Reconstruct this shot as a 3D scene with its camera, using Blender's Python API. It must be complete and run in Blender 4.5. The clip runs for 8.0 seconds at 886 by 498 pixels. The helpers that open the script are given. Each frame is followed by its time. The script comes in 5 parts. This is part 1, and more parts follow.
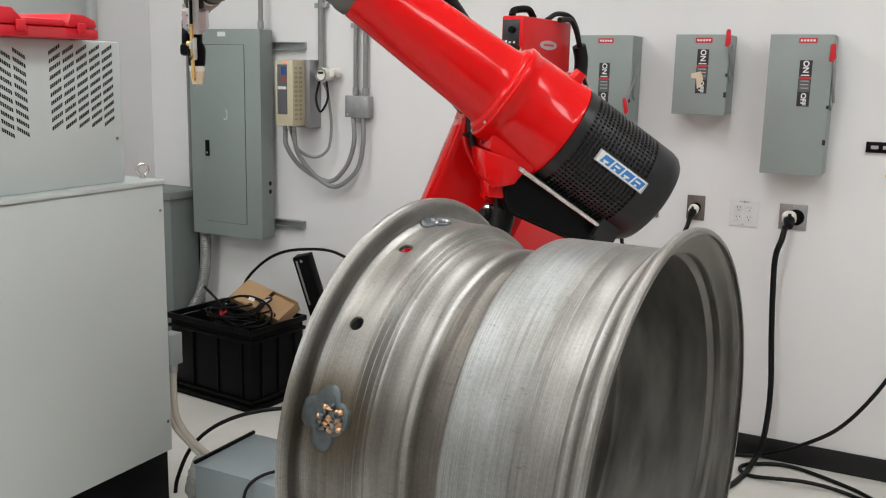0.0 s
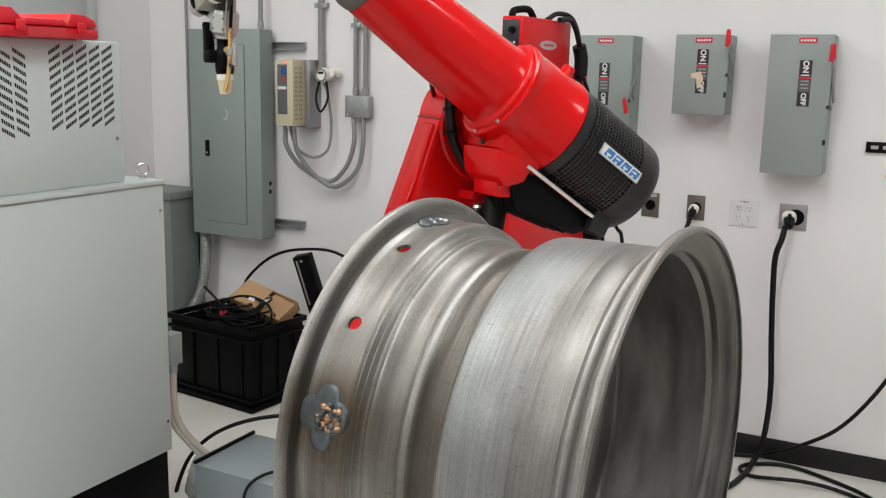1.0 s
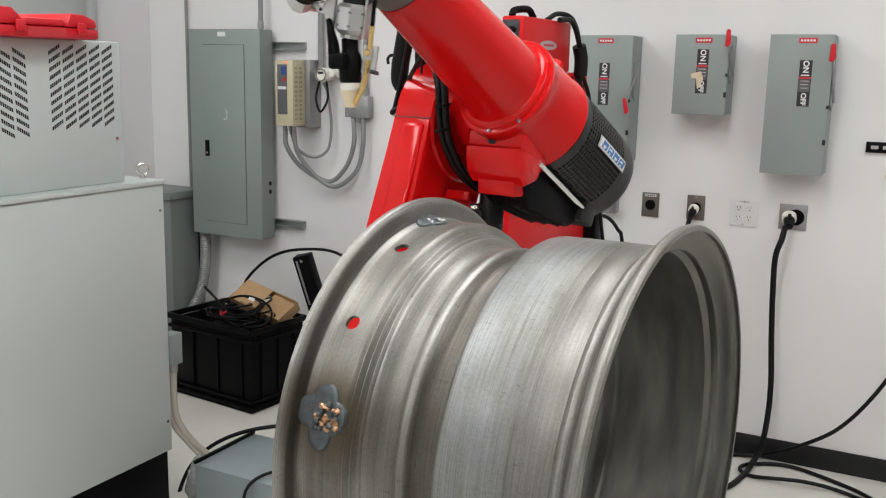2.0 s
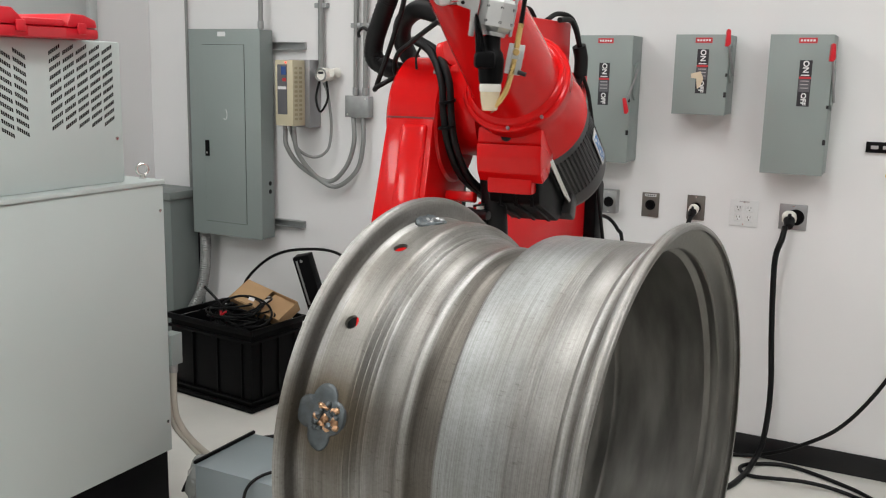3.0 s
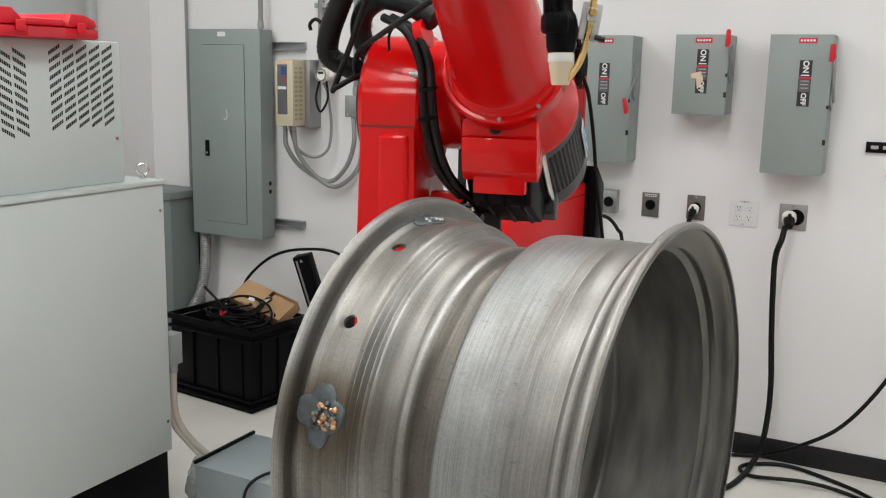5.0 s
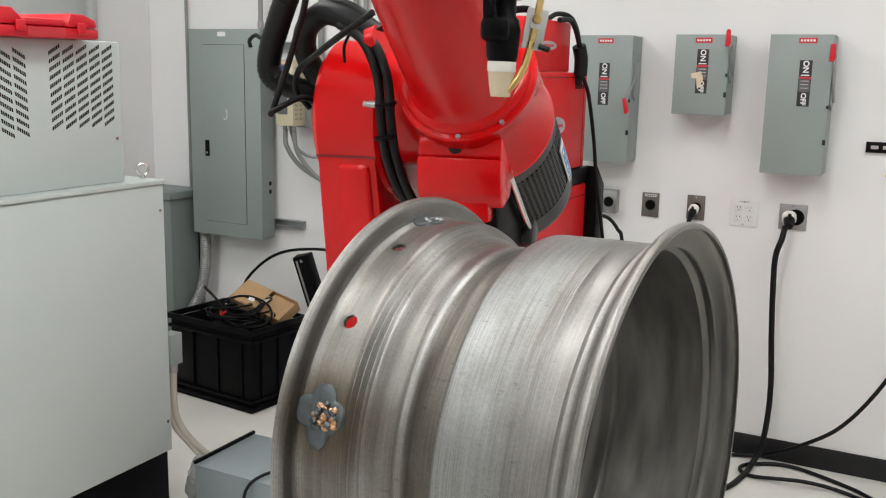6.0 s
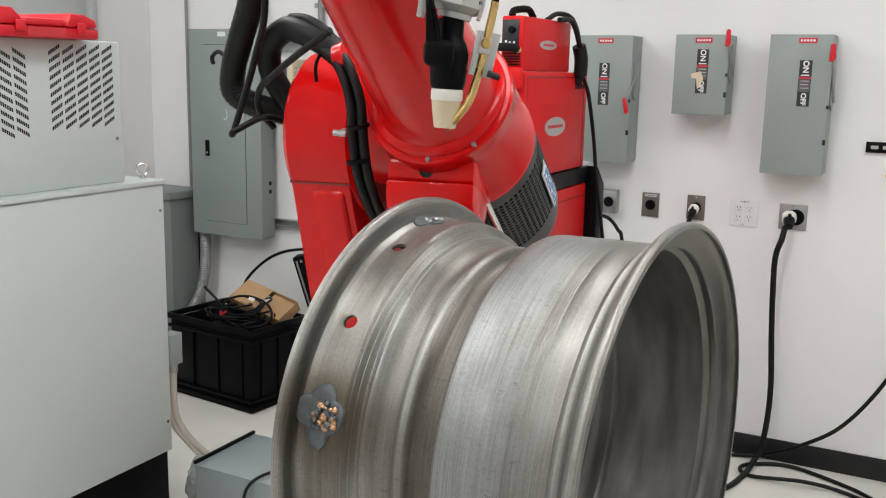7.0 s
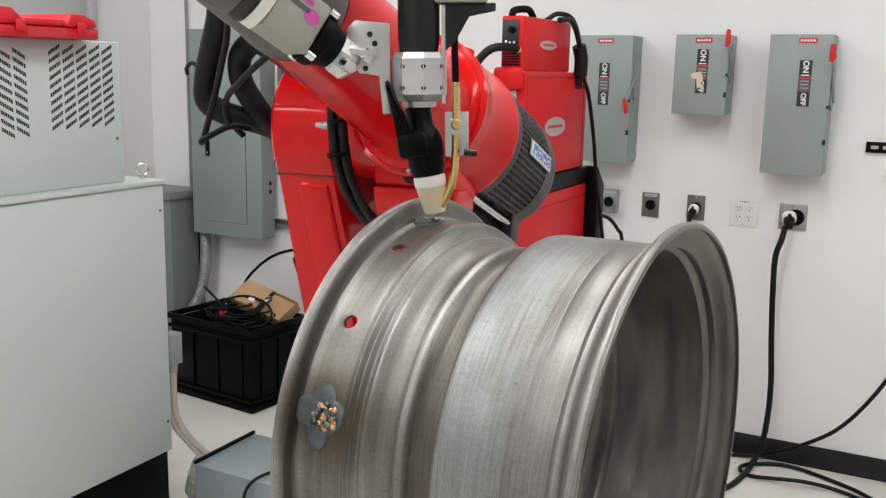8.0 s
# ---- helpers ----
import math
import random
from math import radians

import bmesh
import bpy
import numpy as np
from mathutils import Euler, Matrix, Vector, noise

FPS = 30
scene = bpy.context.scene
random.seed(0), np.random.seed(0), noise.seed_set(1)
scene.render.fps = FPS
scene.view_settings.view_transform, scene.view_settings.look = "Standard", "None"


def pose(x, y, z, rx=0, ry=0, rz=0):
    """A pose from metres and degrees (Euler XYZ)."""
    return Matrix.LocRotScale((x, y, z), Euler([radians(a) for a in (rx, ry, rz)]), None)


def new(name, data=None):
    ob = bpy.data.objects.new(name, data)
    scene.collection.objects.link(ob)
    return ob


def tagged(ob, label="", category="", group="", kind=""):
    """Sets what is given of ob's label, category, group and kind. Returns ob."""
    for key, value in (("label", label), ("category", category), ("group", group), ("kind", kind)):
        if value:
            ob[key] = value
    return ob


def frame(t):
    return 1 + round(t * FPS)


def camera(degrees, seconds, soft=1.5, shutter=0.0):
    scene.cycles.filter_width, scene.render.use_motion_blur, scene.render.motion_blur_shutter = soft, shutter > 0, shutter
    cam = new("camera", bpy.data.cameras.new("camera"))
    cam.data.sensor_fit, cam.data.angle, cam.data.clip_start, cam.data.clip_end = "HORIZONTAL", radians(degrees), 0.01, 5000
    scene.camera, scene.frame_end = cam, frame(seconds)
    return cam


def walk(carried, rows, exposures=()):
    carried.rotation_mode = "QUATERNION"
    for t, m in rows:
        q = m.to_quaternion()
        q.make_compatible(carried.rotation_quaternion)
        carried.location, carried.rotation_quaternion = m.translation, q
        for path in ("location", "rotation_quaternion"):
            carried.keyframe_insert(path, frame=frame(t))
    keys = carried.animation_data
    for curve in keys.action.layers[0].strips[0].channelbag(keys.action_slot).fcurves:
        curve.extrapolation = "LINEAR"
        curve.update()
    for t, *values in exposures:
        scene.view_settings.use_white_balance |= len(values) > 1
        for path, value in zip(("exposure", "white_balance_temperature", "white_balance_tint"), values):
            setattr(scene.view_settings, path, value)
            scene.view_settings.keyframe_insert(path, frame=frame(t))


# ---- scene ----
# camera: stands still on a tripod at eye height
VIEW = Matrix(((0.88620808, -0.10577499, 0.45105087, 0.0),
               (0.46280677, 0.15778679, -0.8723034, 0.0),
               (0.02109801, 0.98179172, 0.18878531, 1.70),
               (0.0, 0.0, 0.0, 1.0)))
cam = camera(50.94, 8.0, soft=1.15, shutter=0.3)
walk(cam, [(0.0, VIEW), (8.0, VIEW)], exposures=[(0.0, -0.12), (4.6, -0.12), (6.0, 0.02), (8.0, 0.02)])

WALL_Y = 4.2146
LEFT_X = -4.17
CEIL = 3.6

# ---- light: ceiling fixtures, faint grey surroundings ----
world = bpy.data.worlds.new("world")
scene.world = world
world.use_nodes = True
world.node_tree.nodes["Background"].inputs[0].default_value = (0.9, 0.95, 1.0, 1)
world.node_tree.nodes["Background"].inputs[1].default_value = 0.06

LAMPS = [(-3.0, 2.3), (-0.7, 1.9), (1.5, 2.2), (-3.1, 0.3), (-1.1, 0.3), (1.2, 0.5), (-3.1, -2.0), (-1.1, -2.0)]
for lx, ly in LAMPS:
    lamp = bpy.data.lights.new("ceiling_lamp", "AREA")
    lamp.shape, lamp.size, lamp.size_y, lamp.energy, lamp.color = "RECTANGLE", 0.55, 1.15, 19.4, (0.985, 0.99, 0.975)
    lo = new("ceiling_lamp", lamp)
    lo.matrix_world = pose(lx, ly, CEIL - 0.075)


# ---- materials ----
def nodes_of(name):
    m = bpy.data.materials.new(name)
    m.use_nodes = True
    nt = m.node_tree
    return m, nt, nt.nodes["Principled BSDF"]


def pbr(name, col, rough=0.5, metal=0.0, var=0.06, scale=6.0, grain=0.0, grain_scale=300.0, coat=0.0, rough_var=0.08, stretch=(1, 1, 1), spec=0.5, tint=None):
    """Colour with broad stains and fine grain, bump from the grain."""
    m, nt, b = nodes_of(name)
    L = nt.links.new
    tc = nt.nodes.new("ShaderNodeTexCoord")
    mp = nt.nodes.new("ShaderNodeMapping")
    mp.inputs["Scale"].default_value = stretch
    L(tc.outputs["Object"], mp.inputs["Vector"])
    n1 = nt.nodes.new("ShaderNodeTexNoise")
    n1.inputs["Scale"].default_value, n1.inputs["Detail"].default_value = scale, 6
    n2 = nt.nodes.new("ShaderNodeTexNoise")
    n2.inputs["Scale"].default_value, n2.inputs["Detail"].default_value = grain_scale, 3
    L(mp.outputs[0], n1.inputs["Vector"]), L(mp.outputs[0], n2.inputs["Vector"])
    mix = nt.nodes.new("ShaderNodeMix")
    mix.data_type = "RGBA"
    dark = tint or tuple(c * (1 - 2 * var) for c in col)
    light = tuple(min(1, c * (1 + 2 * var)) for c in col)
    mix.inputs[6].default_value, mix.inputs[7].default_value = (*dark, 1), (*light, 1)
    L(n1.outputs[0], mix.inputs[0])
    L(mix.outputs[2], b.inputs["Base Color"])
    mr = nt.nodes.new("ShaderNodeMapRange")
    mr.inputs["From Min"].default_value, mr.inputs["From Max"].default_value = 0.3, 0.7
    mr.inputs["To Min"].default_value, mr.inputs["To Max"].default_value = max(0.02, rough - rough_var), min(1, rough + rough_var)
    L(n1.outputs[0], mr.inputs["Value"])
    L(mr.outputs[0], b.inputs["Roughness"])
    b.inputs["Metallic"].default_value = metal
    b.inputs["Coat Weight"].default_value = coat
    b.inputs["Coat Roughness"].default_value = 0.05
    b.inputs["Specular IOR Level"].default_value = spec
    if grain:
        bp = nt.nodes.new("ShaderNodeBump")
        bp.inputs["Strength"].default_value, bp.inputs["Distance"].default_value = grain, 0.001
        L(n2.outputs[0], bp.inputs["Height"])
        L(bp.outputs[0], b.inputs["Normal"])
    return m


WHITE = pbr("painted_wall", (0.75, 0.745, 0.745), 0.6, var=0.012, scale=2.5, grain=0.15, grain_scale=220)
FLOOR = pbr("sealed_concrete", (0.70, 0.685, 0.64), 0.38, var=0.08, scale=4, grain=0.1, grain_scale=120)
CEILM = pbr("ceiling_paint", (0.72, 0.72, 0.70), 0.8, var=0.02)
BASEB = pbr("black_vinyl", (0.012, 0.012, 0.013), 0.45, spec=0.3, var=0.1, grain=0.1)
GREYBOX = pbr("grey_enamel", (0.245, 0.283, 0.272), 0.42, var=0.03, scale=5, grain=0.06, grain_scale=500)
GREYDARK = pbr("grey_enamel_old", (0.17, 0.195, 0.19), 0.45, var=0.05, grain=0.06, grain_scale=500)
DOORM = pbr("grey_door_paint", (0.40, 0.42, 0.415), 0.5, var=0.03)
CABW = pbr("light_grey_powder_coat", (0.518, 0.58, 0.565), 0.5, var=0.015, scale=3, grain=0.12, grain_scale=700)
RED = pbr("red_gloss_paint", (0.60, 0.004, 0.005), 0.22, var=0.04, scale=5, coat=0.29, spec=0.12, grain=0.05, grain_scale=160, rough_var=0.06)
REDBOX = pbr("red_powder_coat", (0.60, 0.008, 0.011), 0.40, spec=0.2, var=0.04, scale=6, grain=0.1, grain_scale=500)
REDPL = pbr("red_plastic", (0.58, 0.008, 0.02), 0.38, var=0.05, grain=0.05)
BLACK = pbr("black_plastic", (0.0035, 0.0035, 0.004), 0.42, spec=0.09, var=0.15, grain=0.1, grain_scale=400)
BLACKM = pbr("black_satin_metal", (0.010, 0.010, 0.011), 0.36, spec=0.4, var=0.15, grain=0.06, grain_scale=400)
RUBBER = pbr("black_rubber", (0.0045, 0.0045, 0.005), 0.45, spec=0.22, var=0.2, grain=0.15, grain_scale=260)
# flat black for holes, slots and gaps; their shade is put into the colour
DARK = pbr("unlit_black", (0.006, 0.006, 0.006), 0.8, var=0.1)
CHROME = pbr("bright_steel", (0.72, 0.71, 0.69), 0.2, metal=1, var=0.05, grain=0.04)
ALU = pbr("milled_aluminium", (0.56, 0.56, 0.555), 0.38, metal=0.75, var=0.04, grain=0.12, grain_scale=350)
GALV = pbr("galvanised_steel", (0.36, 0.37, 0.37), 0.45, metal=0.8, var=0.12, scale=30, grain=0.06)
CONDUIT = pbr("grey_conduit", (0.25, 0.255, 0.25), 0.42, metal=0.25, var=0.06)
GREYTUBE = pbr("grey_cast_metal", (0.13, 0.12, 0.115), 0.45, metal=0.35, var=0.08, grain=0.1, grain_scale=260)
BRASS = pbr("brass", (0.72, 0.50, 0.20), 0.28, metal=1, var=0.12, scale=20)
COPPER = pbr("copper", (0.56, 0.33, 0.19), 0.36, metal=1, var=0.3, scale=170, tint=(0.06, 0.045, 0.04))
CERAMIC = pbr("cream_ceramic", (0.66, 0.55, 0.38), 0.5, var=0.10, scale=25)
WHITEPL = pbr("white_plastic", (0.78, 0.76, 0.70), 0.42, var=0.03)
BEIGE = pbr("beige_plastic", (0.52, 0.47, 0.33), 0.48, var=0.03, grain=0.05)
# darker copy of the beige: shade painted onto the drive's vent slots
BEIGED = pbr("beige_shadow_plastic", (0.36, 0.32, 0.21), 0.5, var=0.04)
CARD = pbr("cardboard", (0.46, 0.29, 0.15), 0.8, var=0.08, scale=12, grain=0.15)
BLUE = pbr("blue_print", (0.03, 0.18, 0.48), 0.4, var=0.03)
LABELW = pbr("white_label", (0.72, 0.72, 0.72), 0.4, var=0.03)
LABELR = pbr("red_label", (0.52, 0.03, 0.04), 0.45, var=0.03)
SEAM = pbr("dark_red_seam", (0.16, 0.006, 0.008), 0.5, var=0.05)
LABELK = pbr("black_label", (0.02, 0.02, 0.025), 0.4, var=0.05)
LABELG = pbr("dark_grey_print", (0.10, 0.10, 0.11), 0.5, var=0.05)
PINK = pbr("magenta_print", (0.62, 0.08, 0.36), 0.4, var=0.03)
SILVERP = pbr("silver_print", (0.48, 0.46, 0.46), 0.35, metal=0.4, var=0.06)
TAN = pbr("torn_paper", (0.60, 0.50, 0.36), 0.7, var=0.1, scale=40)
BLUEGREY = pbr("blue_grey_sheet", (0.29, 0.335, 0.35), 0.38, metal=0.25, var=0.05, scale=5, grain=0.05)
PLASTERFILM = pbr("clear_bag", (0.30, 0.31, 0.30), 0.2, var=0.15, scale=30, grain=0.5, grain_scale=60)
OUTP = pbr("brown_steel_plate", (0.16, 0.145, 0.13), 0.4, metal=0.4, var=0.06)
STEELP = pbr("steel_plate", (0.34, 0.34, 0.345), 0.36, metal=0.6, var=0.06)
BEIGEMET = pbr("sandblasted_metal", (0.36, 0.35, 0.30), 0.5, metal=0.3, var=0.05, grain=0.15)
LCD = pbr("blue_display", (0.03, 0.07, 0.22), 0.2, var=0.1)
WELDBLUE = pbr("heat_tint", (0.075, 0.092, 0.102), 0.48, metal=0.6, var=0.3, scale=110, grain=0.5, tint=(0.05, 0.047, 0.043))
CABLEW = pbr("cream_cable", (0.45, 0.42, 0.36), 0.5, var=0.08)


def glow(name, col, strength):
    m, nt, b = nodes_of(name)
    b.inputs["Base Color"].default_value = (*col, 1)
    b.inputs["Emission Color"].default_value = (*col, 1)
    b.inputs["Emission Strength"].default_value = strength
    return m


TUBE = glow("lamp_diffuser", (0.98, 0.99, 0.985), 5.0)
REDLED = glow("red_led", (1.0, 0.05, 0.03), 2.0)


def spun_steel():
    """Turned steel: fine rings round the axis (local x), faint smears, rusty tint, some shade painted along the
    profile.
    """
    m, nt, b = nodes_of("turned_steel")
    L = nt.links.new
    tc = nt.nodes.new("ShaderNodeTexCoord")
    def noise_at(stretch, detail):
        mp = nt.nodes.new("ShaderNodeMapping")
        mp.inputs["Scale"].default_value = stretch
        n = nt.nodes.new("ShaderNodeTexNoise")
        n.inputs["Scale"].default_value, n.inputs["Detail"].default_value = 1.0, detail
        L(tc.outputs["Object"], mp.inputs["Vector"]), L(mp.outputs[0], n.inputs["Vector"])
        return n.outputs[0]
    rings = noise_at((900, 9, 9), 5)
    streaks = noise_at((150, 5, 5), 6)
    mottle = noise_at((260, 300, 300), 4)
    bands = noise_at((55, 1.2, 1.2), 4)
    smears = noise_at((14, 9, 9), 7)
    spots = noise_at((60, 240, 240), 3)
    def ramp(src, stops):
        r = nt.nodes.new("ShaderNodeValToRGB")
        r.color_ramp.elements[0].position, r.color_ramp.elements[0].color = stops[0][0], (*stops[0][1], 1)
        r.color_ramp.elements[1].position, r.color_ramp.elements[1].color = stops[1][0], (*stops[1][1], 1)
        L(src, r.inputs[0])
        return r.outputs[0]
    def mul(a, c, f):
        x = nt.nodes.new("ShaderNodeMix")
        x.data_type, x.blend_type = "RGBA", "MULTIPLY"
        x.inputs[0].default_value = f
        L(a, x.inputs[6]), L(c, x.inputs[7])
        return x.outputs[2]
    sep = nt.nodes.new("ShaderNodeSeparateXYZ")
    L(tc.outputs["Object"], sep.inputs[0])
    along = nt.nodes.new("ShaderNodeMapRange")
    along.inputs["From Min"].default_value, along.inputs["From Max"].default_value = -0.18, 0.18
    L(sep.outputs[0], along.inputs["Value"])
    # finish by place on the axle; dark gutters, groove and pale ridges include painted shade
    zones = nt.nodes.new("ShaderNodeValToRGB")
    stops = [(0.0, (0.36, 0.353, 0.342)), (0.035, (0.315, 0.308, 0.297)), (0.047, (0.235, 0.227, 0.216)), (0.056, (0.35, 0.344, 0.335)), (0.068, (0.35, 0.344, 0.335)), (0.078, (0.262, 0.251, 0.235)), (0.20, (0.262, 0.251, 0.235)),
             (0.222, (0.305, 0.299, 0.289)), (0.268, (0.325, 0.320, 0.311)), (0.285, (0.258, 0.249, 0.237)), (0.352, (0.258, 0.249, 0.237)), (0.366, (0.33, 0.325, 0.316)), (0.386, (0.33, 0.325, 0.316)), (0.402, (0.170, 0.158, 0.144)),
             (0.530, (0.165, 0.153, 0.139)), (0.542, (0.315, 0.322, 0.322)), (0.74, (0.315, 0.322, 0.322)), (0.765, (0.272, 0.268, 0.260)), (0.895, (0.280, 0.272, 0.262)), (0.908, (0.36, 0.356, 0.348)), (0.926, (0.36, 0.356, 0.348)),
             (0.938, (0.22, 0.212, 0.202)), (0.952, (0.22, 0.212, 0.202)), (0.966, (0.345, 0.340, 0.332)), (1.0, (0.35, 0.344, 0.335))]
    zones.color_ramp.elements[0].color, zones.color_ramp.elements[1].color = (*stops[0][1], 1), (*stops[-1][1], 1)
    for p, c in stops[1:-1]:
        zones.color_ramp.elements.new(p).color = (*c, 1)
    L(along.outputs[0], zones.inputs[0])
    col = mul(zones.outputs[0], ramp(bands, [(0.30, (0.84, 0.83, 0.81)), (0.70, (1, 1, 1))]), 0.7)
    far = nt.nodes.new("ShaderNodeVectorMath")
    far.operation = "DISTANCE"
    far.inputs[1].default_value = (-0.128, -0.2508, 0.0757)
    L(tc.outputs["Object"], far.inputs[0])
    col = mul(col, ramp(far.outputs["Value"], [(0.032, (0.46, 0.38, 0.27)), (0.075, (1, 1, 1))]), 0.85)
    col = mul(col, ramp(smears, [(0.34, (0.70, 0.67, 0.63)), (0.56, (1, 1, 1))]), 0.75)
    col = mul(col, ramp(rings, [(0.34, (0.60, 0.59, 0.575)), (0.60, (1, 1, 1))]), 0.62)
    col = mul(col, ramp(streaks, [(0.36, (0.76, 0.75, 0.73)), (0.60, (1, 1, 1))]), 0.28)
    col = mul(col, ramp(mottle, [(0.36, (0.74, 0.73, 0.72)), (0.60, (1, 1, 1))]), 0.4)
    col = mul(col, ramp(spots, [(0.27, (0.62, 0.60, 0.57)), (0.36, (1, 1, 1))]), 0.6)
    L(col, b.inputs["Base Color"])
    b.inputs["Metallic"].default_value = 0.9
    mr = nt.nodes.new("ShaderNodeMapRange")
    mr.inputs["From Min"].default_value, mr.inputs["From Max"].default_value = 0.3, 0.7
    mr.inputs["To Min"].default_value, mr.inputs["To Max"].default_value = 0.50, 0.37
    L(smears, mr.inputs["Value"]), L(mr.outputs[0], b.inputs["Roughness"])
    bp = nt.nodes.new("ShaderNodeBump")
    bp.inputs["Strength"].default_value, bp.inputs["Distance"].default_value = 0.5, 0.0006
    L(rings, bp.inputs["Height"]), L(bp.outputs[0], b.inputs["Normal"])
    return m


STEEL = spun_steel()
INNER_STEEL = pbr("dark_inner_steel", (0.165, 0.160, 0.148), 0.42, metal=0.85, var=0.44, scale=4, grain=0.3, grain_scale=90, stretch=(7.0, 1.6, 1.6))


# ---- mesh helpers ----
def box(bm, x0, x1, y0, y1, z0, z1, bev=0.0, seg=2, m=None):
    r = bmesh.ops.create_cube(bm, size=1.0)
    vs = r["verts"]
    for v in vs:
        v.co = Vector((x0 + (v.co.x + 0.5) * (x1 - x0), y0 + (v.co.y + 0.5) * (y1 - y0), z0 + (v.co.z + 0.5) * (z1 - z0)))
    if m is not None:
        bmesh.ops.transform(bm, matrix=m, verts=vs)
    if bev:
        es = list({e for v in vs for e in v.link_edges})
        bmesh.ops.bevel(bm, geom=es, offset=bev, segments=seg, affect="EDGES", profile=0.5)
    return bm


def cyl(bm, p0, p1, r0, r1=None, n=24, cap=True):
    r1 = r0 if r1 is None else r1
    p0, p1 = Vector(p0), Vector(p1)
    d = p1 - p0
    m = Matrix.Translation((p0 + p1) / 2) @ d.to_track_quat("Z", "Y").to_matrix().to_4x4()
    bmesh.ops.create_cone(bm, cap_ends=cap, segments=n, radius1=r0, radius2=r1, depth=d.length, matrix=m)
    return bm


def lathe(bm, prof, n=48, axis="x", m=None, closed=False):
    """prof: pairs (along the axis, radius); turned round the axis."""
    rings = []
    for a, r in prof:
        ring = []
        for i in range(n):
            t = 2 * math.pi * i / n
            c, s = r * math.cos(t), r * math.sin(t)
            co = Vector((a, c, s)) if axis == "x" else Vector((c, a, s)) if axis == "y" else Vector((c, s, a))
            ring.append(bm.verts.new(m @ co if m is not None else co))
        rings.append(ring)
    pairs = list(zip(rings, rings[1:])) + ([(rings[-1], rings[0])] if closed else [])
    for a, c in pairs:
        for i in range(n):
            j = (i + 1) % n
            bm.faces.new((a[i], a[j], c[j], c[i]))
    return bm


def curve_points(pts, n=10):
    """A smooth line through the points."""
    P = [Vector(p) for p in pts]
    P = [P[0] * 2 - P[1]] + P + [P[-1] * 2 - P[-2]]
    out = []
    for i in range(1, len(P) - 2):
        a, b, c, d = P[i - 1:i + 3]
        for k in range(n):
            t = k / n
            out.append(0.5 * ((2 * b) + (c - a) * t + (2 * a - 5 * b + 4 * c - d) * t * t + (3 * b - a - 3 * c + d) * t ** 3))
    out.append(P[-2])
    return out


def hose(bm, pts, r, n=10, sides=12, ribs=0.0, pitch=0.012):
    """A round hose along the points; ribs: height of its corrugation."""
    line = curve_points(pts, n)
    if ribs:
        fine, acc = [line[0]], 0.0
        for a, b in zip(line, line[1:]):
            k = max(1, round((b - a).length / (pitch / 2)))
            fine += [a.lerp(b, (j + 1) / k) for j in range(k)]
        line = fine
    up, rings = None, []
    for i, p in enumerate(line):
        t = (line[min(i + 1, len(line) - 1)] - line[max(i - 1, 0)]).normalized()
        if up is None:
            up = t.orthogonal().normalized()
        up = (up - t * up.dot(t)).normalized()
        side = t.cross(up)
        rr = r + (ribs if i % 2 else 0.0)
        rings.append([bm.verts.new(p + (up * math.cos(2 * math.pi * k / sides) + side * math.sin(2 * math.pi * k / sides)) * rr) for k in range(sides)])
    for a, b in zip(rings, rings[1:]):
        for k in range(sides):
            j = (k + 1) % sides
            bm.faces.new((a[k], a[j], b[j], b[k]))
    bm.faces.new(rings[0][::-1]), bm.faces.new(rings[-1])
    return bm


def extrude(bm, outline, y0, y1, bev=0.0, m=None):
    """A plate: the outline in x and z, drawn out from y0 to y1."""
    a = [bm.verts.new((x, y0, z)) for x, z in outline]
    b = [bm.verts.new((x, y1, z)) for x, z in outline]
    k = len(outline)
    fs = [bm.faces.new(a), bm.faces.new(b[::-1])] + [bm.faces.new((a[i], b[i], b[(i + 1) % k], a[(i + 1) % k])) for i in range(k)]
    vs = a + b
    if m is not None:
        bmesh.ops.transform(bm, matrix=m, verts=vs)
    if bev:
        bmesh.ops.bevel(bm, geom=list({e for v in vs for e in v.link_edges}), offset=bev, segments=2, affect="EDGES", profile=0.5)
    return bm


def link(name, bm, material, smooth=38):
    bmesh.ops.recalc_face_normals(bm, faces=bm.faces)
    me = bpy.data.meshes.new(name)
    bm.to_mesh(me)
    bm.free()
    me.materials.append(material)
    for p in me.polygons:
        p.use_smooth = True
    me.set_sharp_from_angle(angle=radians(smooth))
    return new(name, me)


def part(name, bm, material, parent, label="", smooth=38):
    ob = link(name, bm, material, smooth)
    ob.parent = parent
    if label:
        ob["label"] = label
    return ob


def thing(name, label, category, m=None, group="", kind=""):
    ob = new(name)
    ob.empty_display_size = 0.05
    if m is not None:
        ob.matrix_world = m
    return tagged(ob, label, category, group, kind)


def B():
    return bmesh.new()


def solid(name, bm, material, label, category, kind="", group="", m=None):
    ob = link(name, bm, material)
    if m is not None:
        ob.matrix_world = m
    return tagged(ob, label, category, group, kind)


